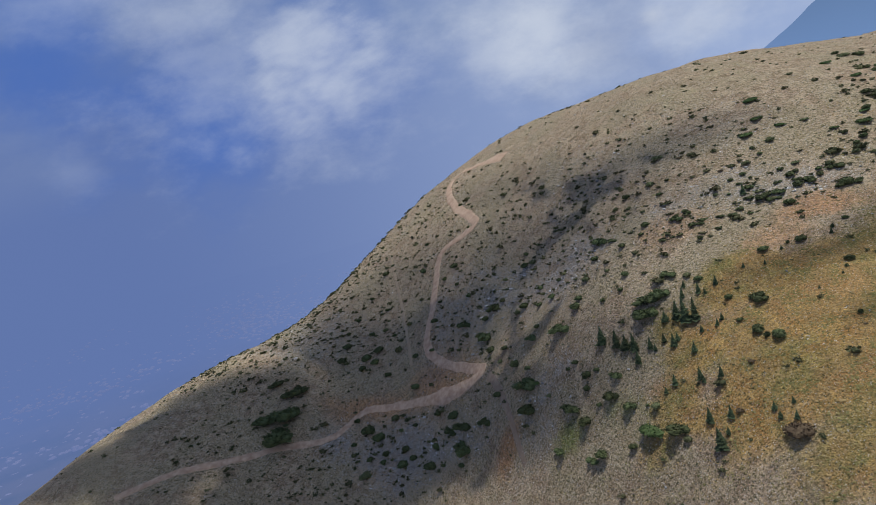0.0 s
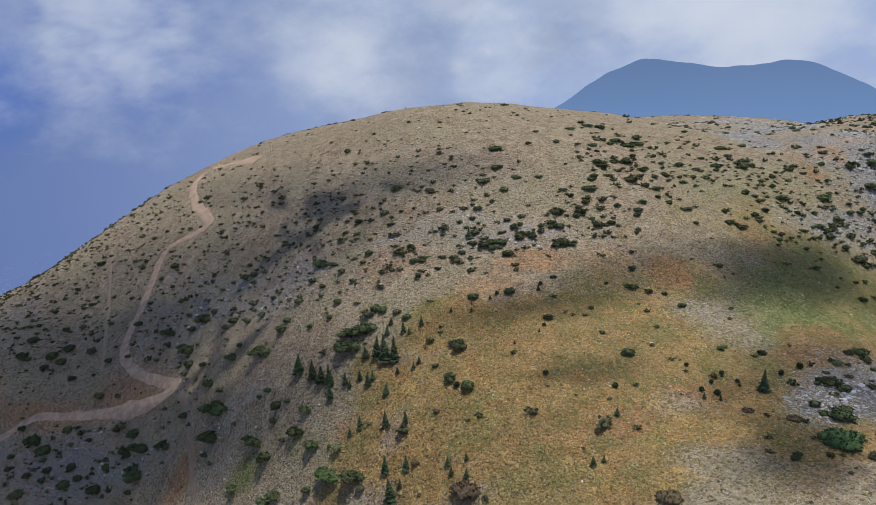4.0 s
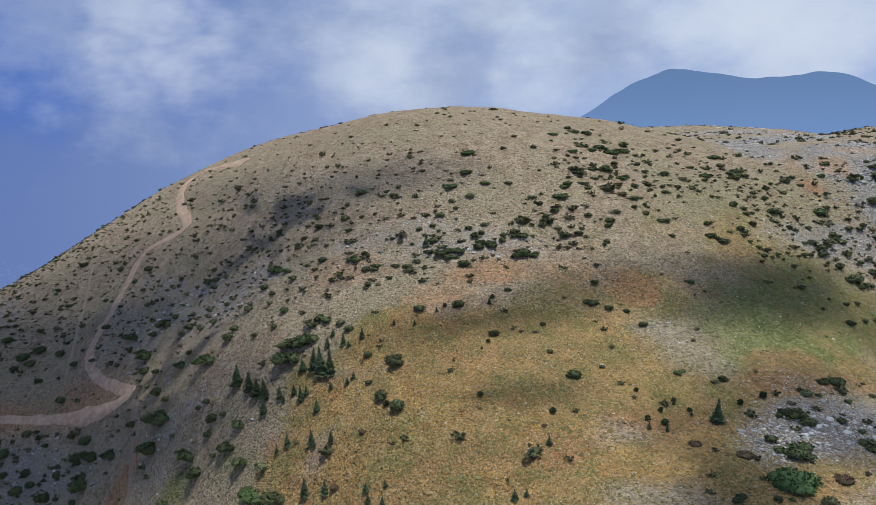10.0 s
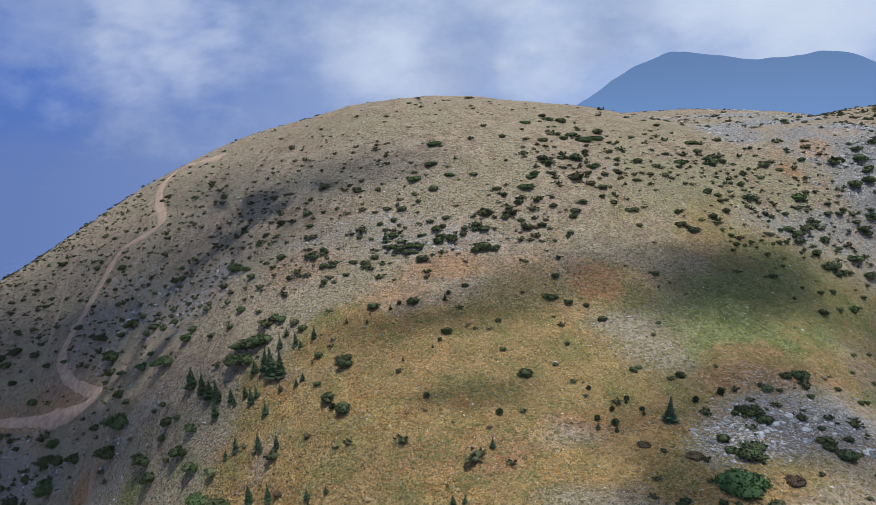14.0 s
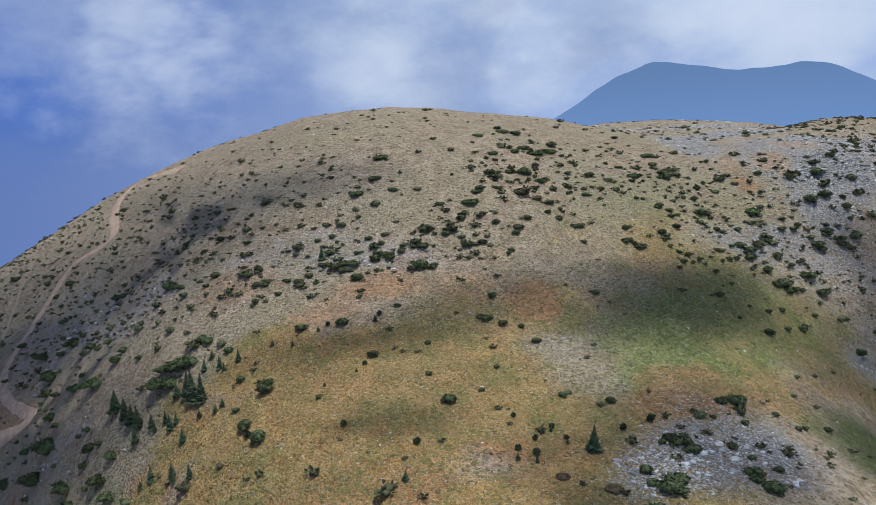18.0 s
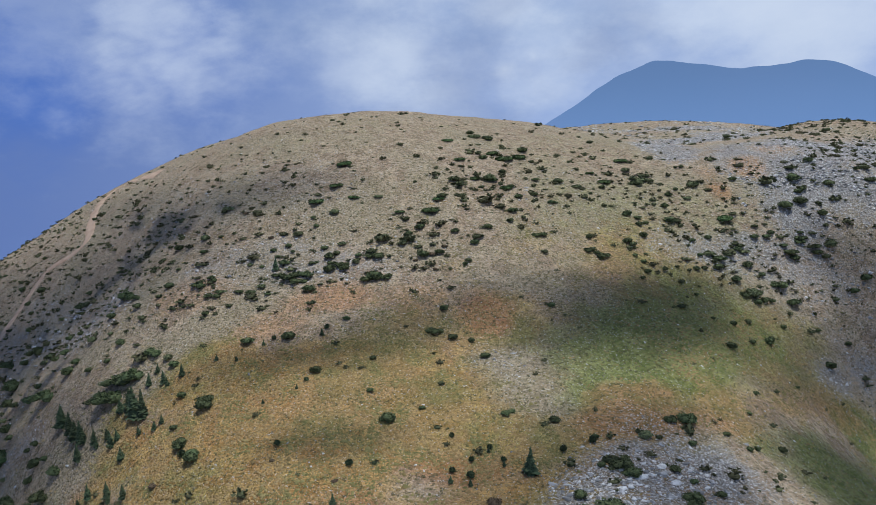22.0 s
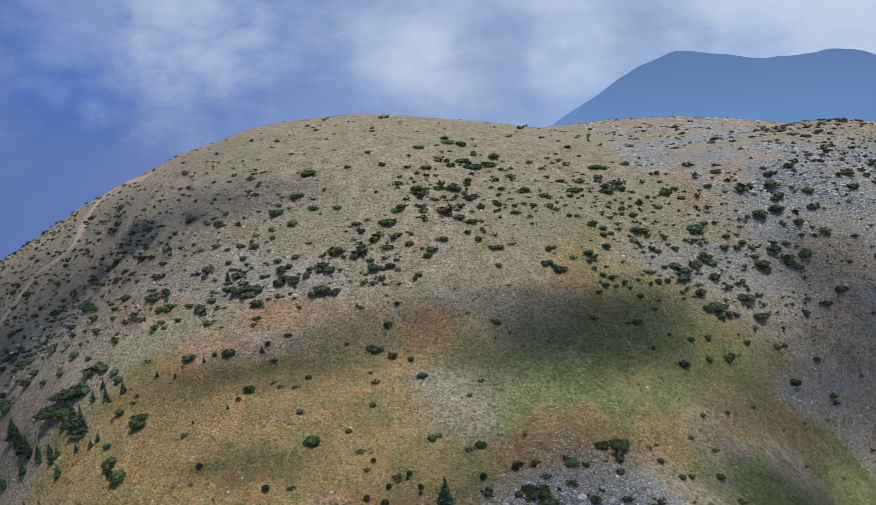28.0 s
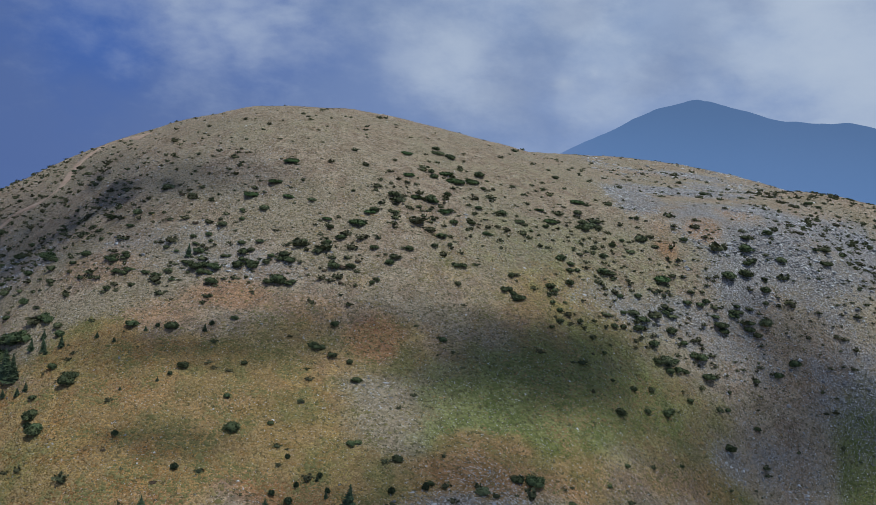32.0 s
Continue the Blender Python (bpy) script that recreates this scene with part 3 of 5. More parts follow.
def build_ground():
    xs, ys = spread(-330, 460, 2.4, 4700), spread(60, 640, 2.4, 4700)
    gx, gy = np.meshgrid(xs, ys)
    gz = land(gx, gy)
    nx, ny = len(xs), len(ys)
    verts = np.stack([gx.ravel(), gy.ravel(), gz.ravel()], 1)
    idx = np.arange(nx * ny).reshape(ny, nx)
    quads = np.stack([idx[:-1, :-1], idx[:-1, 1:], idx[1:, 1:], idx[1:, :-1]], -1).reshape(-1, 4)
    me = bpy.data.meshes.new("ground")
    me.vertices.add(len(verts))
    me.vertices.foreach_set("co", verts.ravel())
    me.loops.add(quads.size)
    me.loops.foreach_set("vertex_index", quads.ravel())
    me.polygons.add(len(quads))
    me.polygons.foreach_set("loop_start", np.arange(0, quads.size, 4))
    me.polygons.foreach_set("loop_total", np.full(len(quads), 4))
    me.update(calc_edges=True)
    me.polygons.foreach_set("use_smooth", [True] * len(me.polygons))
    col = me.attributes.new("zones", "FLOAT_COLOR", "POINT")
    data = np.stack([rocky(gx, gy).ravel(), green(gx, gy).ravel(), red(gx, gy).ravel(), zone(gx, gy, MEADOW).ravel()], 1)
    col.data.foreach_set("color", data.astype(np.float32).ravel())
    me.materials.append(GROUND)
    return tagged(new("ground", me), "dry grassy mountainside with scree and red soil", "ground", kind="structure")


build_ground()

# where plants stand: x, y, width (and height)
ROUND_SHRUBS_A = [
    (83.5, 144.8, 3.8), (73.7, 146.9, 2), (106.7, 162.8, 4.9), (81.3, 167, 3.1), (26.4, 168.4, 1.8), (111.7, 171, 2.4),
    (107.1, 174.8, 2.1), (93.9, 174.9, 4.4), (87.7, 177, 2.1), (104.2, 178.5, 3.1), (-38.7, 187.8, 3.4), (88.6, 188, 1.8),
    (111.6, 189.2, 2.3), (100.7, 189.3, 3.5), (-6.8, 191, 4.4), (-6.7, 191.9, 3.9), (40.4, 193.3, 4), (126.7, 193.4, 2.1),
    (80.2, 193.5, 2.8), (129.4, 195.2, 2.1), (-11.4, 196.8, 4), (48.6, 196.8, 1.8), (122.4, 196.8, 2.1), (-11.2, 197.6, 4),
    (137.3, 199.4, 2.5), (-56, 202.6, 4), (35.6, 203.1, 2.1), (-45.9, 203.4, 3.9), (-15, 204.3, 2.4), (53.4, 206.3, 1.9),
    (-48.7, 206.7, 1.8), (133.5, 210.1, 1.6), (20.9, 211.3, 3.5),
]
ROUND_SHRUBS_B = [
    (-16, 214.3, 3), (35.5, 215.7, 1.9), (65.4, 217, 3), (-65.6, 221.1, 2.7), (139.8, 221.1, 2), (-71.7, 221.8, 6.6),
    (62.1, 223.6, 2.2), (57, 224.5, 3), (11.2, 226.1, 4), (-0.8, 227.3, 4.1), (-69.3, 229.1, 3.5), (-22.9, 229.5, 3.5),
    (-64.3, 230.2, 3.1), (27, 231.6, 2.4), (-68.5, 232.2, 4.8), (-26.1, 233.9, 3.2), (55.1, 235.4, 2.8), (86.4, 237.3, 2.6),
    (159.5, 238.3, 1.8), (140.1, 239.9, 3.7), (-72.4, 240.3, 3.3), (-75.7, 241.4, 2.5), (-85.7, 243, 2.5), (-50, 246.6, 2.8),
    (14.1, 246.8, 4.2), (149.8, 248.1, 2.6), (34, 248.7, 5.4), (-57.4, 249, 2.8), (38.4, 249.4, 2.5), (23.9, 249.6, 1.4),
    (-47.1, 251, 3.6), (138.8, 251.2, 1.7), (-1.7, 252.7, 2.9),
]
ROUND_SHRUBS_C = [
    (62.2, 253, 2.1), (157.3, 253.1, 3.6), (145.9, 253.3, 2.6), (24.2, 254.2, 3.3), (19.5, 254.6, 4.1), (63.3, 254.7, 2.3),
    (159.1, 255.6, 2.4), (23.1, 255.7, 3.6), (27.8, 256.2, 2.9), (49.3, 256.6, 4), (54.3, 258, 3.2), (152.6, 258.1, 2.7),
    (48.2, 258.4, 2.3), (-68.9, 258.6, 5.1), (-53.7, 258.9, 2.5), (13.3, 259.1, 2.3), (28.4, 259.2, 2.5), (180.6, 259.9, 4.3),
    (119.5, 260.5, 2), (-67, 260.6, 3.6), (-19.1, 260.8, 2.3), (18.9, 260.9, 4.2), (-24.1, 261.4, 2.7), (137.1, 261.5, 1.9),
    (-3.3, 261.9, 1.9), (-20.2, 262.1, 2.7), (21.2, 262.2, 2.7), (-37.9, 262.5, 2.7), (42.6, 262.7, 3.5), (88.3, 262.9, 2.6),
    (65.8, 263.3, 3.3), (-46.2, 263.8, 3.6), (-7.7, 264.2, 2.3),
]
ROUND_SHRUBS_D = [
    (-94.9, 264.2, 3.6), (167.1, 265, 2.6), (16.8, 265.2, 2.7), (122.3, 265.3, 3), (-63, 265.3, 3.9), (1.4, 265.7, 2.3),
    (107.2, 265.7, 2), (133.5, 265.9, 2.7), (-35.6, 266.2, 4), (6.1, 266.6, 1.9), (44.5, 267.2, 3.1), (106.4, 268.1, 2.5),
    (59.7, 268.4, 3.1), (-0.8, 269, 2.3), (160.6, 269.8, 3.4), (4.1, 270, 2.8), (122.3, 270.1, 2.4), (-57.8, 270.3, 3.5),
    (48.2, 270.4, 3.6), (181.9, 271.1, 2.3), (-136.7, 271.2, 4), (192.8, 271.9, 2.8), (70.8, 272.1, 3.2), (164.1, 272.4, 3.7),
    (159.7, 272.6, 5.3), (-101.5, 273.7, 6.1), (166.8, 273.7, 2.9), (-88.2, 273.9, 3.2), (6.9, 274.5, 3.6), (-112.8, 274.8, 4.6),
    (-35.1, 275.1, 2.1), (141.7, 275.1, 2.8), (43.5, 275.2, 2.8),
]
ROUND_SHRUBS_E = [
    (155.8, 276.1, 4.3), (183.3, 276.5, 1.9), (12.7, 276.6, 2.4), (145.1, 276.9, 2.6), (105.6, 277.2, 2.8), (78.9, 277.7, 2.9),
    (-79.4, 278, 4.1), (120.8, 278.7, 2.6), (150.5, 279, 3.9), (-27.2, 279.1, 2.9), (119.2, 279.4, 3.6), (-42.4, 279.6, 1.7),
    (-148.4, 281.1, 3.1), (83.8, 281.3, 2.3), (11.1, 281.6, 2.1), (18.5, 282.5, 3.7), (145.5, 282.7, 2.6), (-75.3, 282.7, 3.2),
    (167.6, 283.4, 3), (194.4, 283.9, 2.7), (-57.9, 284, 2.2), (-86.3, 284.1, 3.5), (80.4, 284.2, 3.8), (149.3, 284.4, 4.2),
    (126.4, 285.1, 3.2), (163.3, 285.2, 4.2), (-22.6, 285.4, 2.5), (-110.4, 286.8, 3.4), (-156.9, 287.4, 7.5), (55.9, 288, 3.7),
    (203.3, 288.2, 3.9), (-61.8, 288.7, 1.8), (-45.3, 289.1, 2.2),
]
ROUND_SHRUBS_F = [
    (-29.6, 289.2, 3.8), (-107.3, 289.6, 4.2), (145.1, 289.9, 2.6), (162, 291.5, 3.2), (126.5, 291.6, 3), (-40.2, 291.8, 3.9),
    (210.1, 292.8, 4.9), (-153.5, 293, 4.8), (151.8, 293.1, 3.1), (163.6, 293.1, 3.4), (183.9, 293.1, 3.9), (129.4, 293.4, 2.3),
    (-85.5, 293.9, 3.8), (-141, 295.2, 6.6), (83.8, 295.7, 3.5), (127.1, 295.9, 3), (95.7, 296.3, 2.9), (196.8, 296.3, 3.5),
    (122.6, 296.6, 2.6), (-94.8, 296.7, 5.4), (46.4, 296.8, 1.7), (123.7, 297.4, 3.7), (139.4, 297.5, 4.9), (170.9, 298.5, 3.8),
    (-99, 298.8, 3.9), (175.8, 299.2, 3.4), (90.2, 299.5, 3.1), (-168.6, 299.5, 5), (-116.1, 300.1, 5.6), (200.3, 300.3, 5.1),
    (60.8, 300.8, 4.4), (178.2, 301.1, 3.1), (-176, 301.6, 6.8),
]
ROUND_SHRUBS_G = [
    (81.8, 302.2, 3.4), (172.8, 302.9, 2.9), (74.2, 304.1, 5.4), (-152, 305.8, 4.4), (201.6, 306.6, 2.6), (140.2, 306.8, 3.2),
    (-174.3, 306.8, 5.7), (136.2, 307.2, 2.4), (112.5, 308.2, 1.8), (-68.5, 308.6, 1.9), (-201.1, 309.5, 7.2), (-189.6, 310.2, 4.1),
    (202.3, 310.7, 4.2), (188.3, 312.1, 6.1), (79.6, 312.5, 3), (-167.6, 312.7, 3.4), (-187.9, 312.9, 4.7), (101.1, 313.4, 4.2),
    (118.4, 314.8, 2.7), (195.3, 314.9, 5.5), (144.3, 315.1, 3), (202.8, 315.2, 2.8), (-198.8, 315.8, 4.8), (249.6, 316.4, 6),
    (-177.6, 316.9, 3.5), (-89, 316.9, 4.1), (-108, 318.5, 3.7), (-172.4, 318.9, 2.9), (-75.3, 319.1, 2.4), (196.9, 319.8, 3.7),
    (-119.2, 320.3, 4.8), (148.7, 320.7, 2.4), (199, 320.8, 3.9),
]
ROUND_SHRUBS_H = [
    (-93.7, 321.4, 4.7), (-192.7, 322.3, 9), (-210.5, 323.1, 4.3), (73.1, 323.6, 3.6), (155.9, 323.6, 4.4), (211.2, 324.3, 4.6),
    (157.2, 324.4, 4.6), (-182, 324.9, 5.9), (139.9, 325.9, 3.6), (197.6, 326, 5.8), (133.3, 326.5, 3.8), (173.9, 327.2, 3.5),
    (-92.5, 328, 3.6), (-211.2, 328.2, 4.4), (-105.8, 328.3, 3.2), (71.5, 328.9, 3.4), (-201, 329.9, 9.2), (-167.9, 330.7, 5.9),
    (131.9, 333.6, 4.1), (184.7, 336, 1.6), (209.3, 338, 4.1), (233.5, 339.2, 4.8), (154.7, 339.5, 2.1), (157, 339.7, 2.7),
    (-210.4, 339.7, 4.4), (90.6, 340.7, 4.8), (-156.7, 340.9, 3.5), (242.7, 343.1, 3.1), (-130.5, 346, 3.7), (-169.4, 348.9, 4.8),
    (-190.1, 353.8, 5), (77.7, 355.1, 4.2), (76.2, 356.7, 3),
]
ROUND_SHRUBS_I = [
    (-155.4, 356.7, 5.1), (-183.4, 364.4, 5.7), (70, 364.5, 3.6), (-139.8, 365.9, 3.3), (-152.3, 367.2, 3.4), (124.5, 368.5, 3.7),
    (-201.7, 369.3, 6.5), (-211.5, 371.6, 5.3), (-176.6, 376.1, 3.8), (-208.8, 376.3, 8), (-199.7, 376.4, 7.9), (-188.7, 379.6, 3.9),
    (-150.1, 381.7, 3.8), (-142.4, 382.4, 5.7), (-228.7, 384.6, 6.9), (-197.2, 390.3, 4), (-207.9, 394.2, 4.5), (-227, 395.1, 6.3),
    (200.2, 402.5, 3.8), (-133.6, 406.3, 2.6), (-228.5, 406.6, 3.6), (-198.5, 407.6, 4.2), (-170.4, 414.4, 4.9), (-222, 414.5, 3.6),
    (-214.9, 430.4, 3.7), (-171.1, 441.6, 3.7), (-206.4, 447.8, 6), (-143.7, 449.9, 3.6), (-201.8, 452.9, 3),
]
ROUND_SHRUBS = ROUND_SHRUBS_A + ROUND_SHRUBS_B + ROUND_SHRUBS_C + ROUND_SHRUBS_D + ROUND_SHRUBS_E + ROUND_SHRUBS_F + ROUND_SHRUBS_G + ROUND_SHRUBS_H + ROUND_SHRUBS_I
SEEDLINGS = [
    (64, 184, 1.3), (66.7, 179.9, 1.3), (59.6, 180.5, 1.3), (55.2, 176.6, 1.5), (59.2, 175.6, 1.8), (55.5, 187.8, 1.3),
    (80.4, 182.6, 1.6), (87.7, 186, 1.9), (32.5, 179.6, 1.8), (18.8, 207.9, 1.3), (21.8, 228.1, 1.4), (7.1, 226.4, 1.3),
    (15.1, 187.5, 1.6), (-9.7, 193.5, 2.1),
]
THICKETS_A = [
    (76.5, 146.7, 1.8), (66.2, 148.1, 3.7), (85.8, 161.6, 8.5), (81.9, 162.8, 4.1), (104.5, 167.3, 6.2), (91.6, 178.2, 6.8),
    (-40.4, 192.2, 8.9), (69.3, 195.6, 3.7), (108.9, 197.3, 4.3), (113.3, 198.5, 6.4), (-7.7, 207.9, 6.5), (-67.4, 210.7, 7.2),
    (-54.5, 212, 7), (-71.8, 212.5, 5.8), (-60.6, 219.5, 8), (-57.9, 223, 7.2), (-84.4, 225.8, 6.5), (51.9, 226.7, 4.8),
    (-42.5, 229.8, 11.3), (-76.6, 230.1, 9.2), (-36.8, 233.1, 8.5), (-41.6, 234.1, 11.5), (-32.4, 238.2, 6.2), (-95.6, 248.7, 10.9),
    (-76.5, 257.3, 10.7), (-96.1, 258, 15.2), (129.2, 270.4, 3.5), (156.2, 270.6, 4.4), (119.6, 272.3, 2.9), (-120.9, 272.3, 8.2),
    (-91.6, 272.9, 7.8), (163.4, 274.8, 4.1), (124.5, 275.4, 2.1),
]
THICKETS_B = [
    (-135.9, 276.9, 12.7), (175.8, 277.2, 6.4), (172.7, 281.5, 6.8), (152.2, 283.7, 6.6), (-134.1, 284.2, 10.7), (-143.7, 291, 8.4),
    (182.7, 295, 6.6), (180.6, 296.9, 4.6), (97.3, 297, 3), (70.5, 297.4, 2.9), (194.1, 297.4, 5.1), (194, 299.1, 5.5),
    (188.4, 299.3, 4.7), (189.3, 300.7, 5.1), (189.8, 303, 3.6), (-119.8, 310.9, 11.8), (91.8, 311.1, 4.1), (-113.7, 319.8, 10.6),
    (133.3, 322.2, 6.4), (200.2, 326.7, 3.9), (92.5, 328.6, 3.3), (272.9, 329.9, 4.5), (231.4, 330.8, 6), (-132.9, 331.7, 8.9),
    (198.6, 333.1, 5.2), (228.9, 337.2, 4.2), (-260.9, 342.9, 26.4), (-272.4, 353.1, 18.5), (-260.2, 355.6, 21.9), (-257.6, 369.2, 16.5),
    (-272.6, 376.1, 11), (259.5, 411.8, 3.5), (255.6, 414.3, 4.4),
]
THICKETS_C = [
    (250.7, 424.7, 2.4), (33.8, 257.7, 6.4), (32.6, 248.3, 5.1), (37.2, 248.7, 3.8), (3.9, 262, 4.4), (7.6, 254.7, 6.5),
    (12.1, 254, 5.3), (2.7, 256.6, 4), (10, 251.5, 5.3), (-23.9, 260.5, 5.7), (-18, 253.5, 5.2), (-14.6, 254.2, 3.7),
    (-8.8, 252.5, 3.3), (-4.8, 250.9, 3.6), (-54.7, 276.9, 7.6), (-49.3, 271.5, 4.5), (-10.8, 247.2, 2.9), (-17.7, 246.6, 3.6),
    (0.9, 248.9, 2.5), (14.8, 259.3, 2.5), (20.4, 257.7, 3.6), (24.2, 256.1, 3.2), (28.4, 257.7, 2.1), (88, 272.3, 4.9),
    (104.1, 269.1, 4.5), (108.4, 267.5, 5.6),
]
THICKETS = THICKETS_A + THICKETS_B + THICKETS_C
FIRS_A = [
    (23, 157, 1.3, 1.8), (20.5, 157.1, 1.8, 2.5), (-9.8, 168.9, 1.8, 2.7), (30, 169.4, 1.7, 2.5), (-13.5, 171.8, 1.8, 2.5), (59, 172.9, 1.1, 1.9),
    (-9.2, 173, 1.4, 2), (54.8, 173.7, 1.2, 1.7), (-14.2, 174.7, 1.8, 2.8), (72.1, 175.9, 3.4, 6), (-29.9, 177.9, 3.5, 6.7), (66.7, 178.5, 1.1, 1.4),
    (-27.3, 179.2, 1.9, 2.6), (-25.4, 181.8, 2.2, 3.9), (63.6, 182.8, 1.2, 1.4), (-31.2, 185.6, 2.6, 4.9), (-24.9, 193, 2, 3.6), (-30, 195.6, 1.7, 2.4),
    (-30.8, 197.2, 2, 4.4), (8.8, 202, 1.2, 1.2), (-38.6, 202.8, 2.1, 3.8), (-41.9, 203.5, 2.1, 2.1), (16.8, 205.1, 1.1, 1.2), (-30.3, 206, 2.4, 3.5),
]
FIRS_B = [
    (-21.7, 208, 1.7, 2.4), (-19.9, 208.8, 1.7, 2.4), (-26.6, 209.8, 1.6, 2.3), (-35.9, 213.2, 2.5, 4.6), (-34.4, 213.8, 1.8, 3.2), (-27.5, 215.2, 3.2, 7.8),
    (-30.3, 217.3, 3.6, 8.6), (-38.7, 217.4, 2.2, 3.3), (-42.2, 217.6, 1.8, 2.6), (-48.7, 219.2, 2.6, 4.8), (-43.7, 219.5, 2.6, 4.4), (-2.1, 220.1, 1.3, 1.6),
    (-33.1, 220.5, 3.3, 7.3), (-22.3, 221.5, 1.4, 2.5), (-18.3, 222.4, 1.8, 3.6), (-8.5, 223, 1.5, 1.8), (-36.8, 223.2, 3.7, 3.7), (-49.1, 223.3, 3, 6.7),
    (-24.2, 223.9, 1.6, 4), (4.5, 224.5, 1.3, 1.7), (20.7, 225.8, 1.7, 2), (-52.1, 226.1, 4.9, 5.7), (-29.6, 226.6, 2.2, 3.7), (-55.2, 229.1, 3.8, 6.9),
]
FIRS_C = [
    (-28.2, 230.5, 1.9, 2.6), (-60.5, 234.9, 4.7, 7.1), (1.5, 259.9, 2.6, 4.1),
]
FIRS = FIRS_A + FIRS_B + FIRS_C
BROWN_SHRUBS = [
    (52.8, 251.3, 1.9), (46.8, 255.1, 2.2), (51.9, 257.5, 3.4), (56, 261.2, 2.6), (-2.8, 275.8, 2.7), (-15.3, 294.3, 3),
    (-22.5, 181.4, 3.5), (-15.7, 189.8, 2.9), (-10.1, 165.8, 9), (34.1, 142.3, 6.9), (14.7, 183, 1.8), (63.5, 166.8, 3.8),
    (73.1, 162, 4.6), (90.6, 152.8, 5.1), (82.6, 151.6, 2.9), (29.7, 175.4, 1.9),
]
GREEN_MATS_A = [
    (-48.5, 199.9, 11), (-90.7, 253.4, 4.4), (79.4, 152.3, 12), (19.4, 312.4, 7.4), (11.6, 290.1, 6.5), (51.7, 279.8, 7.6),
    (87.9, 331.6, 7.3), (81.4, 326.2, 9), (59.1, 343.7, 6.2), (132.5, 343.8, 6.8), (17.7, 297.1, 5.8), (120.3, 320.3, 6.7),
    (162.1, 305, 8), (77.3, 331.7, 6.9), (68.6, 303.5, 5), (79.7, 300.5, 5.8), (63.6, 319.2, 6.1), (24.6, 290.4, 4.8),
    (74.8, 304.4, 5.4), (54.5, 286.7, 5.1), (116, 326.9, 4.6), (41.2, 279.7, 4.2),
]
GREEN_MATS = GREEN_MATS_A
LOW_JUNIPERS_A = [
    (22.5, 266.6, 3.9), (36.6, 267.6, 3.5), (139.1, 278.9, 4.1), (156.8, 287.9, 4.9), (33.5, 289, 4.2), (63.4, 290.8, 3.4),
    (164.3, 291.4, 4.5), (-10.7, 292.4, 3.8), (142.3, 299.1, 4.8), (-23.3, 302.3, 6.3), (194.9, 303.7, 4.3), (128.7, 307, 2.8),
    (107.9, 312.2, 4.7), (151.3, 315.1, 4.5), (161.8, 321.4, 4.2), (136.1, 326.8, 6.6), (71.4, 358.1, 6.9), (-105.8, 397.2, 6.2),
    (-137.3, 448.9, 5),
]
LOW_JUNIPERS = LOW_JUNIPERS_A


# ---- road ----
def catmull(pts, step=1.5):
    p = [np.array(q, float) for q in pts]
    p = [2 * p[0] - p[1]] + p + [2 * p[-1] - p[-2]]
    out = []
    for i in range(1, len(p) - 2):
        n = max(2, int(np.hypot(*(p[i + 1] - p[i])) / step))
        for k in range(n):
            t = k / n
            out.append(0.5 * (2 * p[i] + (p[i + 1] - p[i - 1]) * t + (2 * p[i - 1] - 5 * p[i] + 4 * p[i + 1] - p[i + 2]) * t * t + (3 * p[i] - p[i - 1] - 3 * p[i + 1] + p[i + 2]) * t ** 3))
    out.append(p[-2])
    return np.array(out)


def ribbon(name, pts, width_at, mat, lift):
    c = catmull(pts)
    d = np.gradient(c, axis=0)
    d /= np.linalg.norm(d, axis=1)[:, None] + 1e-9
    side = np.stack([-d[:, 1], d[:, 0]], 1)
    cols = np.linspace(-1, 1, 9)
    rows, n = [], len(c)
    for i in range(n):
        half = width_at(i / (n - 1)) / 2
        for k in cols:
            edge = 1 + (0.35 * float(fbm(c[i, 0] + 40 * k, c[i, 1], 5, 3.0, 2)) if abs(k) > 0.9 else 0)
            q = c[i] + side[i] * half * k * edge
            sink = -0.25 if abs(k) > 0.9 else 0.10 - 0.06 * math.cos(k * 9.4)
            rows.append((q[0], q[1], float(land(q[0], q[1])) + lift + sink))
    m = len(cols)
    faces = [(i * m + j, i * m + j + 1, (i + 1) * m + j + 1, (i + 1) * m + j) for i in range(n - 1) for j in range(m - 1)]
    return mesh_object(name, rows, faces, mat)


road = ribbon("road", ROAD_LINE, lambda t: 3.6 + 1.6 * float(smooth(t, 0.45, 0.6)) + 2.6 * math.exp(-((t - 0.37) / 0.022) ** 2) + 3.0 * smooth(t, 0.93, 1.0), ROAD, 0.22)
tagged(road, "pale unpaved gravel mountain road with hairpin bend", "road", kind="structure")
track = ribbon("trail", TRACK_LINE, lambda t: 2.2, TRAIL, 0.06)
tagged(track, "faint old dirt track on the slope", "trail", kind="structure")
gully_track = ribbon("trail", GULLY_TRACK_LINE, lambda t: 3.4 - 1.2 * t, TRAIL, 0.06)
tagged(gully_track, "eroded reddish dirt track running down from the hairpin", "trail", kind="structure")


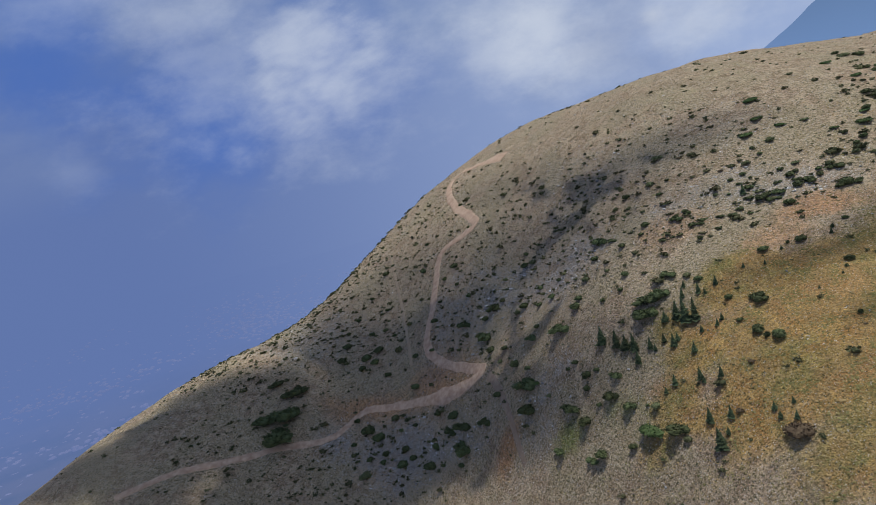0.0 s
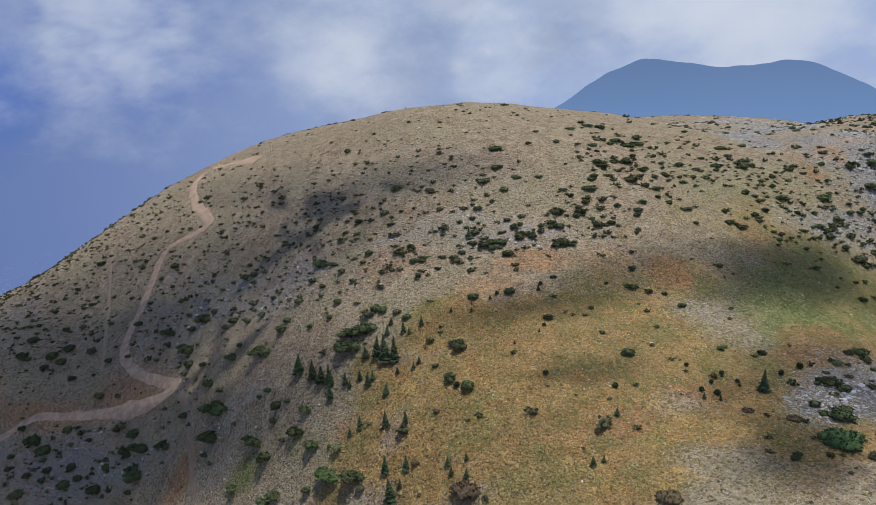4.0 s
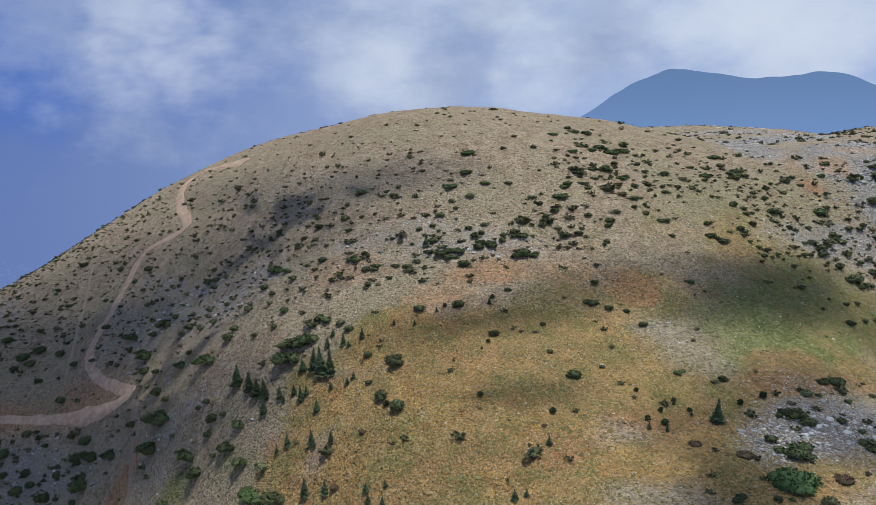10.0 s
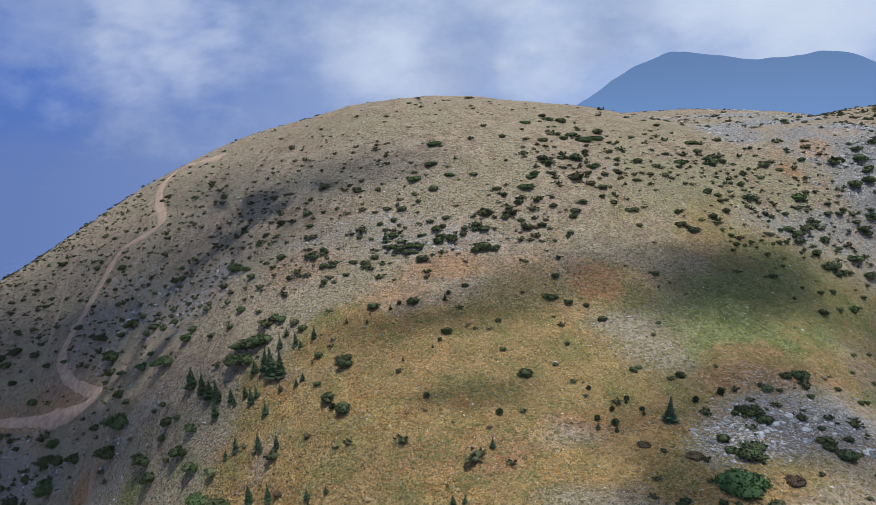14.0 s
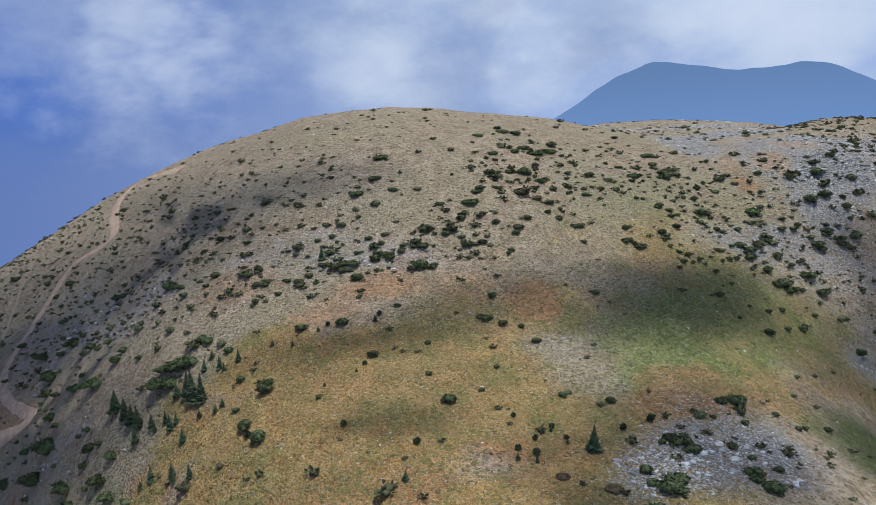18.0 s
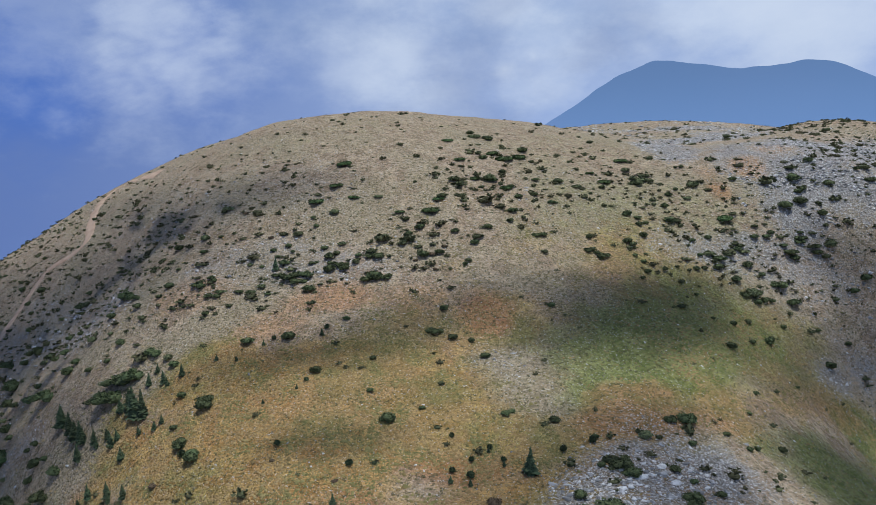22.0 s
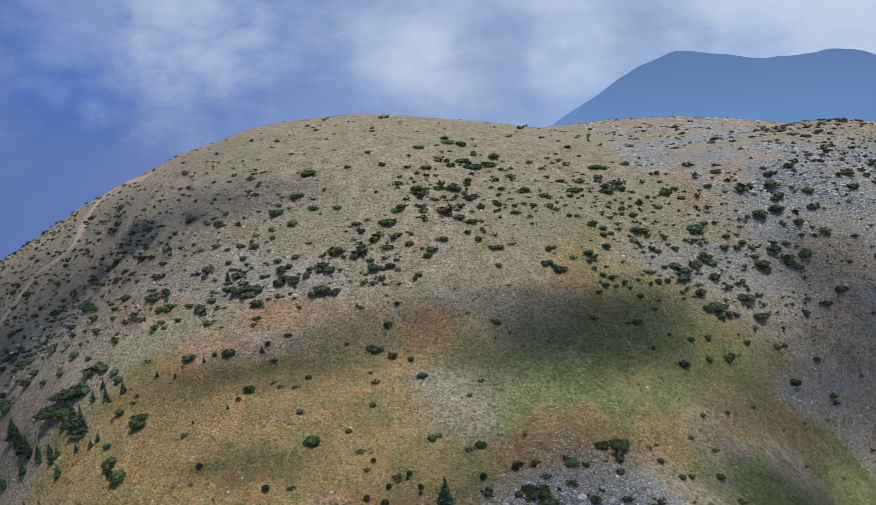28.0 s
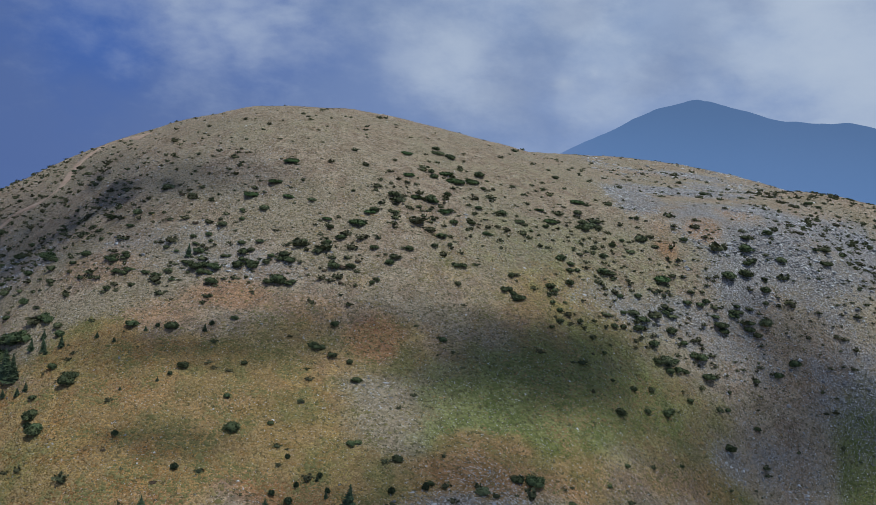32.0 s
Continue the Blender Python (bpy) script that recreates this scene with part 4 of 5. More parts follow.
# ---- plants ----
def tapered(bm, a, b, ra, rb, sides=5):
    a, b = Vector(a), Vector(b)
    q = (b - a).to_track_quat("Z", "Y")
    rings = []
    for p, r in ((a, ra), (b, rb)):
        rings.append([bm.verts.new(p + q @ Vector((r * math.cos(6.283 * k / sides), r * math.sin(6.283 * k / sides), 0))) for k in range(sides)])
    for k in range(sides):
        bm.faces.new((rings[0][k], rings[0][(k + 1) % sides], rings[1][(k + 1) % sides], rings[1][k]))
    bm.faces.new(rings[1])


def leaf(bm, at, out, size, rnd):
    """A tuft: a bent pair of small blades pointing outwards."""
    out = out.normalized()
    side = out.cross(Vector((rnd.uniform(-1, 1), rnd.uniform(-1, 1), rnd.uniform(-1, 1)))).normalized() * size * 0.5
    tip = at + out * size + Vector((0, 0, rnd.uniform(-0.2, 0.3) * size))
    mid = at + out * size * 0.45 + out.cross(side) * 0.35
    a, b, c, d = (bm.verts.new(v) for v in (at - side * 0.6, mid + side, tip, mid - side))
    bm.faces.new((a, b, c))
    bm.faces.new((a, c, d))


def crown_mesh(rnd, lobes, tufts, size):
    """Lobes (centre, radii) with a rough core, covered in tufts."""
    bm = bmesh.new()
    for c, r in lobes:
        made = bmesh.ops.create_icosphere(bm, subdivisions=2 if tufts > 250 else 1, radius=1)["verts"]
        for v in made:
            k = 0.86 + rnd.uniform(-0.10, 0.12)
            v.co = Vector(c) + Vector((v.co.x * r[0] * k, v.co.y * r[1] * k, v.co.z * r[2] * k))
            v.co.z = max(v.co.z, -0.03)
    total = sum(r[0] * r[1] for c, r in lobes)
    for c, r in lobes:
        for _ in range(int(tufts * r[0] * r[1] / total)):
            z = rnd.uniform(-0.35, 1)
            a = rnd.uniform(0, 6.283)
            s = math.sqrt(1 - z * z)
            way = Vector((s * math.cos(a), s * math.sin(a), z))
            at = Vector(c) + Vector((way.x * r[0], way.y * r[1], way.z * r[2])) * rnd.uniform(0.76, 0.93)
            if at.z > -0.02:
                leaf(bm, at, way + Vector((rnd.uniform(-0.6, 0.6), rnd.uniform(-0.6, 0.6), rnd.uniform(-0.2, 0.7))), size * rnd.uniform(0.6, 1.4), rnd)
    return bm


def stems(rnd, n, spread_by, top, r):
    bm = bmesh.new()
    for k in range(n):
        a = 6.283 * k / n + rnd.uniform(-0.4, 0.4)
        tapered(bm, (0.05 * math.cos(a), 0.05 * math.sin(a), -0.12), (spread_by * math.cos(a), spread_by * math.sin(a), top), r, r * 0.4)
    return bm


def shrub_thing(name, label, category, seed, shape, mat, tufts, size):
    """A unit-wide plant: an Empty at its base with stems and crown."""
    rnd = random.Random(seed)
    thing = new(name)
    lobes = shape(rnd)
    part("crown", crown_mesh(rnd, lobes, tufts, size), mat, thing)
    part("stem", stems(rnd, 4, 0.16, min(0.3, lobes[0][1][2]), 0.03), BARK, thing)
    return tagged(thing, label, category)


def round_shape(rnd):
    out = [((0, 0, 0.30), (0.40, 0.40, 0.36))]
    for k in range(4):
        a = 6.283 * k / 4 + rnd.uniform(-0.5, 0.5)
        out.append(((0.24 * math.cos(a), 0.24 * math.sin(a), rnd.uniform(0.16, 0.34)), (rnd.uniform(0.2, 0.28),) * 2 + (rnd.uniform(0.2, 0.3),)))
    return out


def thicket_shape(rnd):
    out = []
    for k in range(8):
        a = rnd.uniform(0, 6.283)
        d = rnd.uniform(0.05, 0.40)
        r = rnd.uniform(0.15, 0.26)
        out.append(((d * math.cos(a), d * 0.8 * math.sin(a), r * 0.6), (r, r, r * rnd.uniform(0.8, 1.25))))
    return out


def mat_shape(rnd):
    out = [((0, 0, 0.02), (0.46, 0.40, 0.17))]
    for k in range(5):
        a = 6.283 * k / 5 + rnd.uniform(-0.4, 0.4)
        out.append(((0.28 * math.cos(a), 0.24 * math.sin(a), 0.02), (rnd.uniform(0.16, 0.24),) * 2 + (rnd.uniform(0.10, 0.17),)))
    return out


def fir_thing(seed, label):
    """A fir one metre high and about 0.5 m wide."""
    rnd = random.Random(seed)
    thing = new("fir_tree")
    bm = bmesh.new()
    tapered(bm, (0, 0, -0.06), (0, 0, 0.5), 0.035, 0.02, 6)
    tapered(bm, (0, 0, 0.5), (0, 0, 0.97), 0.02, 0.004, 5)
    part("trunk", bm, BARK, thing)
    bm = bmesh.new()
    levels = 13
    for i in range(levels):
        h = 0.06 + 0.90 * i / (levels - 1)
        reach = 0.27 * (1 - (i / levels) ** 1.15) * rnd.uniform(0.85, 1.1) + 0.015
        n = 9 if i < 8 else 6
        for k in range(n):
            a = 6.283 * (k + 0.5 * (i % 2)) / n + rnd.uniform(-0.25, 0.25)
            r = reach * rnd.uniform(0.65, 1.12)
            c, s = math.cos(a), math.sin(a)
            w = r * 0.34 + 0.01
            base, end = Vector((0, 0, h + 0.035)), Vector((r * c, r * s, h - 0.045 * rnd.uniform(0.2, 1.4)))
            mid = base.lerp(end, 0.55) + Vector((0, 0, 0.012))
            l, q = mid + Vector((-s, c, 0)) * w - Vector((0, 0, 0.03)), mid - Vector((-s, c, 0)) * w - Vector((0, 0, 0.03))
            v = [bm.verts.new(p) for p in (base, l, end, q, mid)]
            for f in ((0, 1, 4), (1, 2, 4), (2, 3, 4), (3, 0, 4)):
                bm.faces.new([v[j] for j in f])
    for v in bmesh.ops.create_cone(bm, segments=8, radius1=0.17, radius2=0.01, depth=0.84, cap_ends=True)["verts"]:
        v.co.z += 0.50
        v.co.x *= rnd.uniform(0.8, 1.1)
    part("crown", bm, NEEDLE, thing)
    return tagged(thing, label, "tree", "firs on the slope")


def plant(kinds, spots, height, group):
    """Stand copies of the kinds at the spots; the firsts are moved, not left over."""
    rnd = random.Random(len(spots))
    used = set()
    for i, spot in enumerate(spots):
        x, y, w = spot[:3]
        src = kinds[rnd.randrange(len(kinds))]
        tall = spot[3] if len(spot) > 3 else w * height * rnd.uniform(0.85, 1.15)
        scale = (w * rnd.uniform(0.92, 1.08), w * rnd.uniform(0.92, 1.08), tall)
        at = (x, y, float(land(x, y)) - 0.05)
        m = Matrix.LocRotScale(at, Euler((rnd.uniform(-0.06, 0.06), rnd.uniform(-0.06, 0.06), rnd.uniform(0, 6.283))), scale)
        if src.name in used:
            ob = copy_thing(src, m)
        else:
            ob = src
            used.add(src.name)
            ob.matrix_basis = Matrix.Identity(4)
            first_pose[ob.name] = m
        ob["group"] = group
    for k in kinds:
        if k.name in first_pose:
            k.matrix_basis = first_pose[k.name]


first_pose = {}
plant([shrub_thing("shrub", "dark green rounded evergreen shrub on dry ground", "shrub", s, round_shape, LEAF, 260, 0.11) for s in (1, 2, 3)]
      + [shrub_thing("shrub", "olive green rounded shrub among stones", "shrub", 4, round_shape, OLIVE, 260, 0.11)], ROUND_SHRUBS, 0.62, "shrubs on the slope")
plant([shrub_thing("thicket", "dense dark green thicket of evergreen scrub", "shrub", s, thicket_shape, LEAF, 420, 0.075) for s in (11, 12, 13, 14)], THICKETS, 0.58, "thickets on the slope")
plant([shrub_thing("juniper_mat", "low spreading bright green juniper mat", "shrub", s, mat_shape, BRIGHT, 420, 0.06) for s in (21, 22)], GREEN_MATS, 0.75, "juniper mats")
plant([shrub_thing("low_juniper", "low spreading olive green juniper on the upper slope", "shrub", s, mat_shape, OLIVE, 320, 0.07) for s in (61, 62)], LOW_JUNIPERS, 0.8, "low junipers")
plant([shrub_thing("spiny_cushion", "brownish thorny cushion shrub on bare soil", "shrub", s, mat_shape, RUSSET, 300, 0.06) for s in (31, 32)], BROWN_SHRUBS, 0.9, "thorny cushions")
plant([shrub_thing("seedling", "small dark conifer seedling in dry grass", "shrub", 41, round_shape, NEEDLE, 160, 0.16)], SEEDLINGS, 1.2, "seedlings")
plant([fir_thing(s, "young dark green fir with a pointed crown") for s in (51, 52, 53)], [(x, y, h * 0.62 + w * 1.15, h * 1.05) for x, y, w, h in FIRS], 1, "firs on the slope")


# ---- stuff: small scrub, tussocks, stones ----
def scatter(n, weight, seed, box):
    """n points in the box, denser where weight is high."""
    rs = np.random.RandomState(seed)
    got = np.zeros((0, 2))
    while len(got) < n:
        p = np.stack([rs.uniform(box[0], box[1], 20000), rs.uniform(box[2], box[3], 20000)], 1)
        got = np.concatenate([got, p[rs.uniform(size=20000) < weight(p[:, 0], p[:, 1])]])
    return got[:n], rs


def merged(name, protos, spots, sizes, squash, mat, seed, sink=0.1, flat=False):
    """Many copies of small shapes joined into one mesh."""
    rs = np.random.RandomState(seed)
    z = land(spots[:, 0], spots[:, 1])
    av, af, base = [], [], 0
    which = rs.randint(len(protos), size=len(spots))
    for k, (pv, pf) in enumerate(protos):
        idx = np.where(which == k)[0]
        a = rs.uniform(0, 6.283, len(idx))
        ca, sa = np.cos(a)[:, None], np.sin(a)[:, None]
        s = sizes[idx][:, None]
        sx, sy, sz = s * rs.uniform(0.75, 1.25, s.shape), s * rs.uniform(0.75, 1.25, s.shape), s * squash * rs.uniform(0.7, 1.3, s.shape)
        x, y = pv[None, :, 0] * sx, pv[None, :, 1] * sy
        V = np.stack([x * ca - y * sa + spots[idx, 0][:, None], x * sa + y * ca + spots[idx, 1][:, None], (pv[None, :, 2] - sink) * sz + z[idx][:, None]], -1)
        av.append(V.reshape(-1, 3))
        F = pf[None] + (np.arange(len(idx)) * len(pv))[:, None, None] + base
        af.append(F.reshape(-1, 3))
        base += len(idx) * len(pv)
    V, F = np.concatenate(av), np.concatenate(af)
    me = bpy.data.meshes.new(name)
    me.vertices.add(len(V))
    me.vertices.foreach_set("co", V.ravel())
    me.loops.add(F.size)
    me.loops.foreach_set("vertex_index", F.ravel())
    me.polygons.add(len(F))
    me.polygons.foreach_set("loop_start", np.arange(0, F.size, 3))
    me.polygons.foreach_set("loop_total", np.full(len(F), 3))
    me.update(calc_edges=True)
    me.materials.append(mat)
    return new(name, me)


def proto(bm):
    bmesh.ops.triangulate(bm, faces=bm.faces)
    bm.verts.index_update()
    out = np.array([v.co[:] for v in bm.verts]), np.array([[v.index for v in f.verts] for f in bm.faces])
    bm.free()
    return out


def stone_bmesh(seed, rough=0.3, sub=1):
    rnd = random.Random(seed)
    bm = bmesh.new()
    bmesh.ops.create_icosphere(bm, subdivisions=sub, radius=0.5)
    cuts = [(Vector((rnd.uniform(-1, 1), rnd.uniform(-1, 1), rnd.uniform(-0.6, 1))).normalized(), rnd.uniform(0.17, 0.40)) for _ in range(8)]
    for v in bm.verts:
        v.co *= 1 + rnd.uniform(-rough, rough) * 0.5
        for n, d in cuts:
            over = v.co.dot(n) - d
            if over > 0:
                v.co -= n * over
    return bm


def low_scrub(seed):
    rnd = random.Random(seed)
    lobes = [((0, 0, 0.2), (0.42, 0.36, 0.3)), ((0.25, 0.1, 0.15), (0.25, 0.25, 0.2))]
    return proto(crown_mesh(rnd, lobes, 26, 0.26))


def tussock(seed):
    rnd = random.Random(seed)
    bm = bmesh.new()
    rings = []
    for r, z in ((0.5, 0.0), (0.36, 0.30)):
        rings.append([bm.verts.new((r * rnd.uniform(0.8, 1.2) * math.cos(1.2566 * k), r * rnd.uniform(0.8, 1.2) * math.sin(1.2566 * k), z * rnd.uniform(0.7, 1.2))) for k in range(5)])
    top = bm.verts.new((rnd.uniform(-0.1, 0.1), rnd.uniform(-0.1, 0.1), 0.46))
    for k in range(5):
        n = (k + 1) % 5
        bm.faces.new((rings[0][k], rings[0][n], rings[1][n], rings[1][k]))
        bm.faces.new((rings[1][k], rings[1][n], top))
    return proto(bm)


VIEW = (-420, 480, 80, 620)
CLEAR = catmull(ROAD_LINE, 6.0)


def off_road(x, y):
    return smooth(polyline_distance(x, y, [tuple(p) for p in CLEAR[::2]]), 3.0, 4.5)


def scrub_weight(x, y):
    return np.clip(0.9 * zone(x, y, SHRUBBY) + 0.06, 0, 1) * off_road(x, y)


spots, rs = scatter(7000, scrub_weight, 5, VIEW)
tagged(merged("low_scrub", [low_scrub(s) for s in (1, 2, 3)], spots, rs.gamma(2.4, 0.52, len(spots)) + 0.55, 0.6, SCRUB, 6), "scattered low dark green scrub over the slope", "scrub", kind="stuff")
spots, rs = scatter(90000, lambda x, y: (0.07 + 0.93 * zone(x, y, MEADOW)) * smooth(fbm(x, y, 9, 6.0, 2), -0.6, 0.2) * (1 - 0.97 * smooth(rocky(x, y), 0.05, 0.5)) * off_road(x, y), 7, (-150, 260, 80, 300))
tagged(merged("grass_tussocks", [tussock(s) for s in (1, 2, 3)], spots, 0.22 + rs.gamma(2.2, 0.125, len(spots)), 0.6, TUSSOCK, 8, 0.12), "dry yellow green grass tussocks of the mountain meadow", "grass", kind="stuff")
spots, rs = scatter(30000, lambda x, y: np.clip(rocky(x, y) ** 1.5 * smooth(fbm(x, y, 11, 2.0, 3), -0.3, 0.4) + 0.02, 0, 1) * off_road(x, y), 9, VIEW)
tagged(merged("scree_stones", [proto(stone_bmesh(s)) for s in range(5)], spots, 0.2 + rs.gamma(1.6, 0.22, len(spots)), 0.7, LOOSE, 10, 0.12), "loose pale grey limestone scree and stones", "stones", kind="stuff")


def slab(seed):
    bm = stone_bmesh(seed, 0.35)
    for v in bm.verts:
        v.co.x *= 1.5
        v.co.z *= 0.8
    return proto(bm)


spots, rs = scatter(10000, lambda x, y: np.clip(rocky(x, y), 0, 1) ** 2.5 * smooth(fbm(x * 0.6, y * 1.5, 16, 3.0, 3), -0.10, 0.35) * off_road(x, y), 31, VIEW)
tagged(merged("limestone_slabs", [slab(s) for s in range(40, 45)], spots, 0.4 + rs.gamma(2.0, 0.34, len(spots)), 0.5, LOOSE, 32, 0.15), "jutting pale grey limestone slabs of the rocky shoulder", "rocks", kind="stuff")
KNOLL = (171, 359, 538, 736)
spots, rs = scatter(1100, lambda x, y: 0.2 + 0.8 * smooth(fbm(x, y, 40, 2.0, 3), -0.1, 0.3), 33, KNOLL)
tagged(merged("knoll_stones", [slab(s) for s in range(46, 49)], spots, 0.8 + rs.gamma(2.0, 0.6, len(spots)), 0.55, LOOSE, 34, 0.05), "pale stones strewn over the far knoll", "stones", kind="stuff")
spots, rs = scatter(110, lambda x, y: 0.2 + 0.8 * smooth(fbm(x, y, 50, 6.0, 3), -0.1, 0.3), 35, KNOLL)
tagged(merged("knoll_scrub", [low_scrub(s) for s in (4, 5, 6)], spots, 0.9 + rs.gamma(2.2, 0.5, len(spots)), 0.6, SCRUB, 36), "dark scrub dotted over the far knoll", "scrub", kind="stuff")


# ---- boulders ----
def boulder(seed):
    bm = stone_bmesh(seed, 0.5, 2)
    me = bpy.data.meshes.new("boulder")
    bm.to_mesh(me)
    bm.free()
    me.materials.append(STONE)
    return tagged(new("boulder", me), "weathered pale grey limestone boulder on the slope", "boulder", "limestone outcrop")


stones = [boulder(100 + k) for k in range(5)]
spots, rs = scatter(150, lambda x, y: np.clip(zone(x, y, OUTCROPS), 0, 1) ** 2 * off_road(x, y), 12, VIEW)
for i, (x, y) in enumerate(spots):
    s = rs.uniform(0.9, 2.0)
    m = Matrix.LocRotScale((x, y, float(land(x, y)) - 0.02 * s), Euler((rs.uniform(-0.3, 0.3), rs.uniform(-0.3, 0.3), rs.uniform(0, 6.28))), (s * rs.uniform(0.8, 1.4), s, s * rs.uniform(0.5, 0.9)))
    if i < 5:
        first_pose[stones[i].name] = m
    else:
        copy_thing(stones[i % 5], m)
for st in stones:
    st.matrix_basis = first_pose[st.name]


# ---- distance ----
def painted_haze(name, near, far, haze, lo, hi, most):
    """Far ground with haze painted in as a glow that grows with distance."""
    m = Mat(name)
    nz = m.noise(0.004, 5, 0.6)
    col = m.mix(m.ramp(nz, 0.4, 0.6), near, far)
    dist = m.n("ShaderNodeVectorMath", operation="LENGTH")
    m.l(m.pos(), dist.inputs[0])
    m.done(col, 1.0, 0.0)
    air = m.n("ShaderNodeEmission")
    if haze is None:  # haze glow painted paler lower down
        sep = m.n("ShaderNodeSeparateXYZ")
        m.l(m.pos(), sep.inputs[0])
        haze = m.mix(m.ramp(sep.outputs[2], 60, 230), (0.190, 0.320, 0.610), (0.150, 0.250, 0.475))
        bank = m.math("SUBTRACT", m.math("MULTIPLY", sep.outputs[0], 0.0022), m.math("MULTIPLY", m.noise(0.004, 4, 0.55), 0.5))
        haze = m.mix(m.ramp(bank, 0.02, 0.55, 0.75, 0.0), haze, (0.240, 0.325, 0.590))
    elif haze == "air":  # haze glow painted in the colours of the sky behind it
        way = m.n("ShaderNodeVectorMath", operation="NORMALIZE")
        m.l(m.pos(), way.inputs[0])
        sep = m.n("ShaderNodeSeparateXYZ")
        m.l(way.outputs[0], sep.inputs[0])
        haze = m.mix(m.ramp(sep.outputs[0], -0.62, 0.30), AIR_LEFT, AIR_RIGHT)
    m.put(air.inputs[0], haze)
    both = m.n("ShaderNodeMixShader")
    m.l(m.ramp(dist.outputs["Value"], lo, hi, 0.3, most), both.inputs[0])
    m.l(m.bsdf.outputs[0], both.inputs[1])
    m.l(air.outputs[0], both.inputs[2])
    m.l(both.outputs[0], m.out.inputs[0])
    return m.m


# backdrop colours with haze painted in as emission
VALLEY = painted_haze("valley_painted_haze", (0.05, 0.065, 0.05), (0.12, 0.11, 0.09), "air", 300, 3300, 1.0)
HOUSES = painted_haze("house_walls_painted_haze", (0.44, 0.32, 0.29), (0.60, 0.48, 0.45), "air", -6000, 4300, 0.95)
PEAK = painted_haze("mountain_painted_haze", (0.05, 0.07, 0.05), (0.09, 0.10, 0.08), None, -600, 1400, 0.92)


def valley_floor():
    rings = list(np.geomspace(650, 7000, 44))
    az = np.linspace(radians(95), radians(215), 90)
    rows = []
    for r in rings:
        for a in az:
            x, y = r * math.cos(a), 250 + r * math.sin(a)
            rows.append((x, y, float(land(x, y)) + 1.0 + (9 + 14 * float(fbm(x, y, 260, 5.0, 2))) * min(1, (r - 650) / 400)))
    n = len(az)
    faces = [(i * n + j, i * n + j + 1, (i + 1) * n + j + 1, (i + 1) * n + j) for i in range(len(rings) - 1) for j in range(n - 1)]
    return tagged(mesh_object("valley_backdrop", rows, faces, VALLEY), "valley floor far below the mountain with blue haze painted in", "valley", kind="structure")


def far_town():
    def w(x, y):
        a = np.degrees(np.arctan2(y - 250, x))
        r = np.hypot(x, y - 250)
        return smooth(r, 1700, 2100) * (1 - smooth(r, 3000, 4300)) * smooth(fbm(x, y, 420, 8.0, 3), -0.35, 0.15) * (a > 98) * (a < 200)

    pts, rs = scatter(6500, w, 21, (-4300, -200, -1000, 4300))
    v = np.array([(-.5, -.5, 0), (.5, -.5, 0), (.5, .5, 0), (-.5, .5, 0), (-.5, -.5, .8), (.5, -.5, .8), (.5, .5, .8), (-.5, .5, .8), (-.5, 0, 1.1), (.5, 0, 1.1)])
    f = np.array([(0, 1, 5), (0, 5, 4), (1, 2, 6), (1, 6, 5), (2, 3, 7), (2, 7, 6), (3, 0, 4), (3, 4, 7), (4, 5, 9), (4, 9, 8), (6, 7, 8), (6, 8, 9), (5, 6, 9), (7, 4, 8)])
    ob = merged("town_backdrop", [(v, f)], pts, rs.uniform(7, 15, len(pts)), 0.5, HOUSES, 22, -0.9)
    return tagged(ob, "pale houses of a far town with haze painted in", "town", kind="structure")


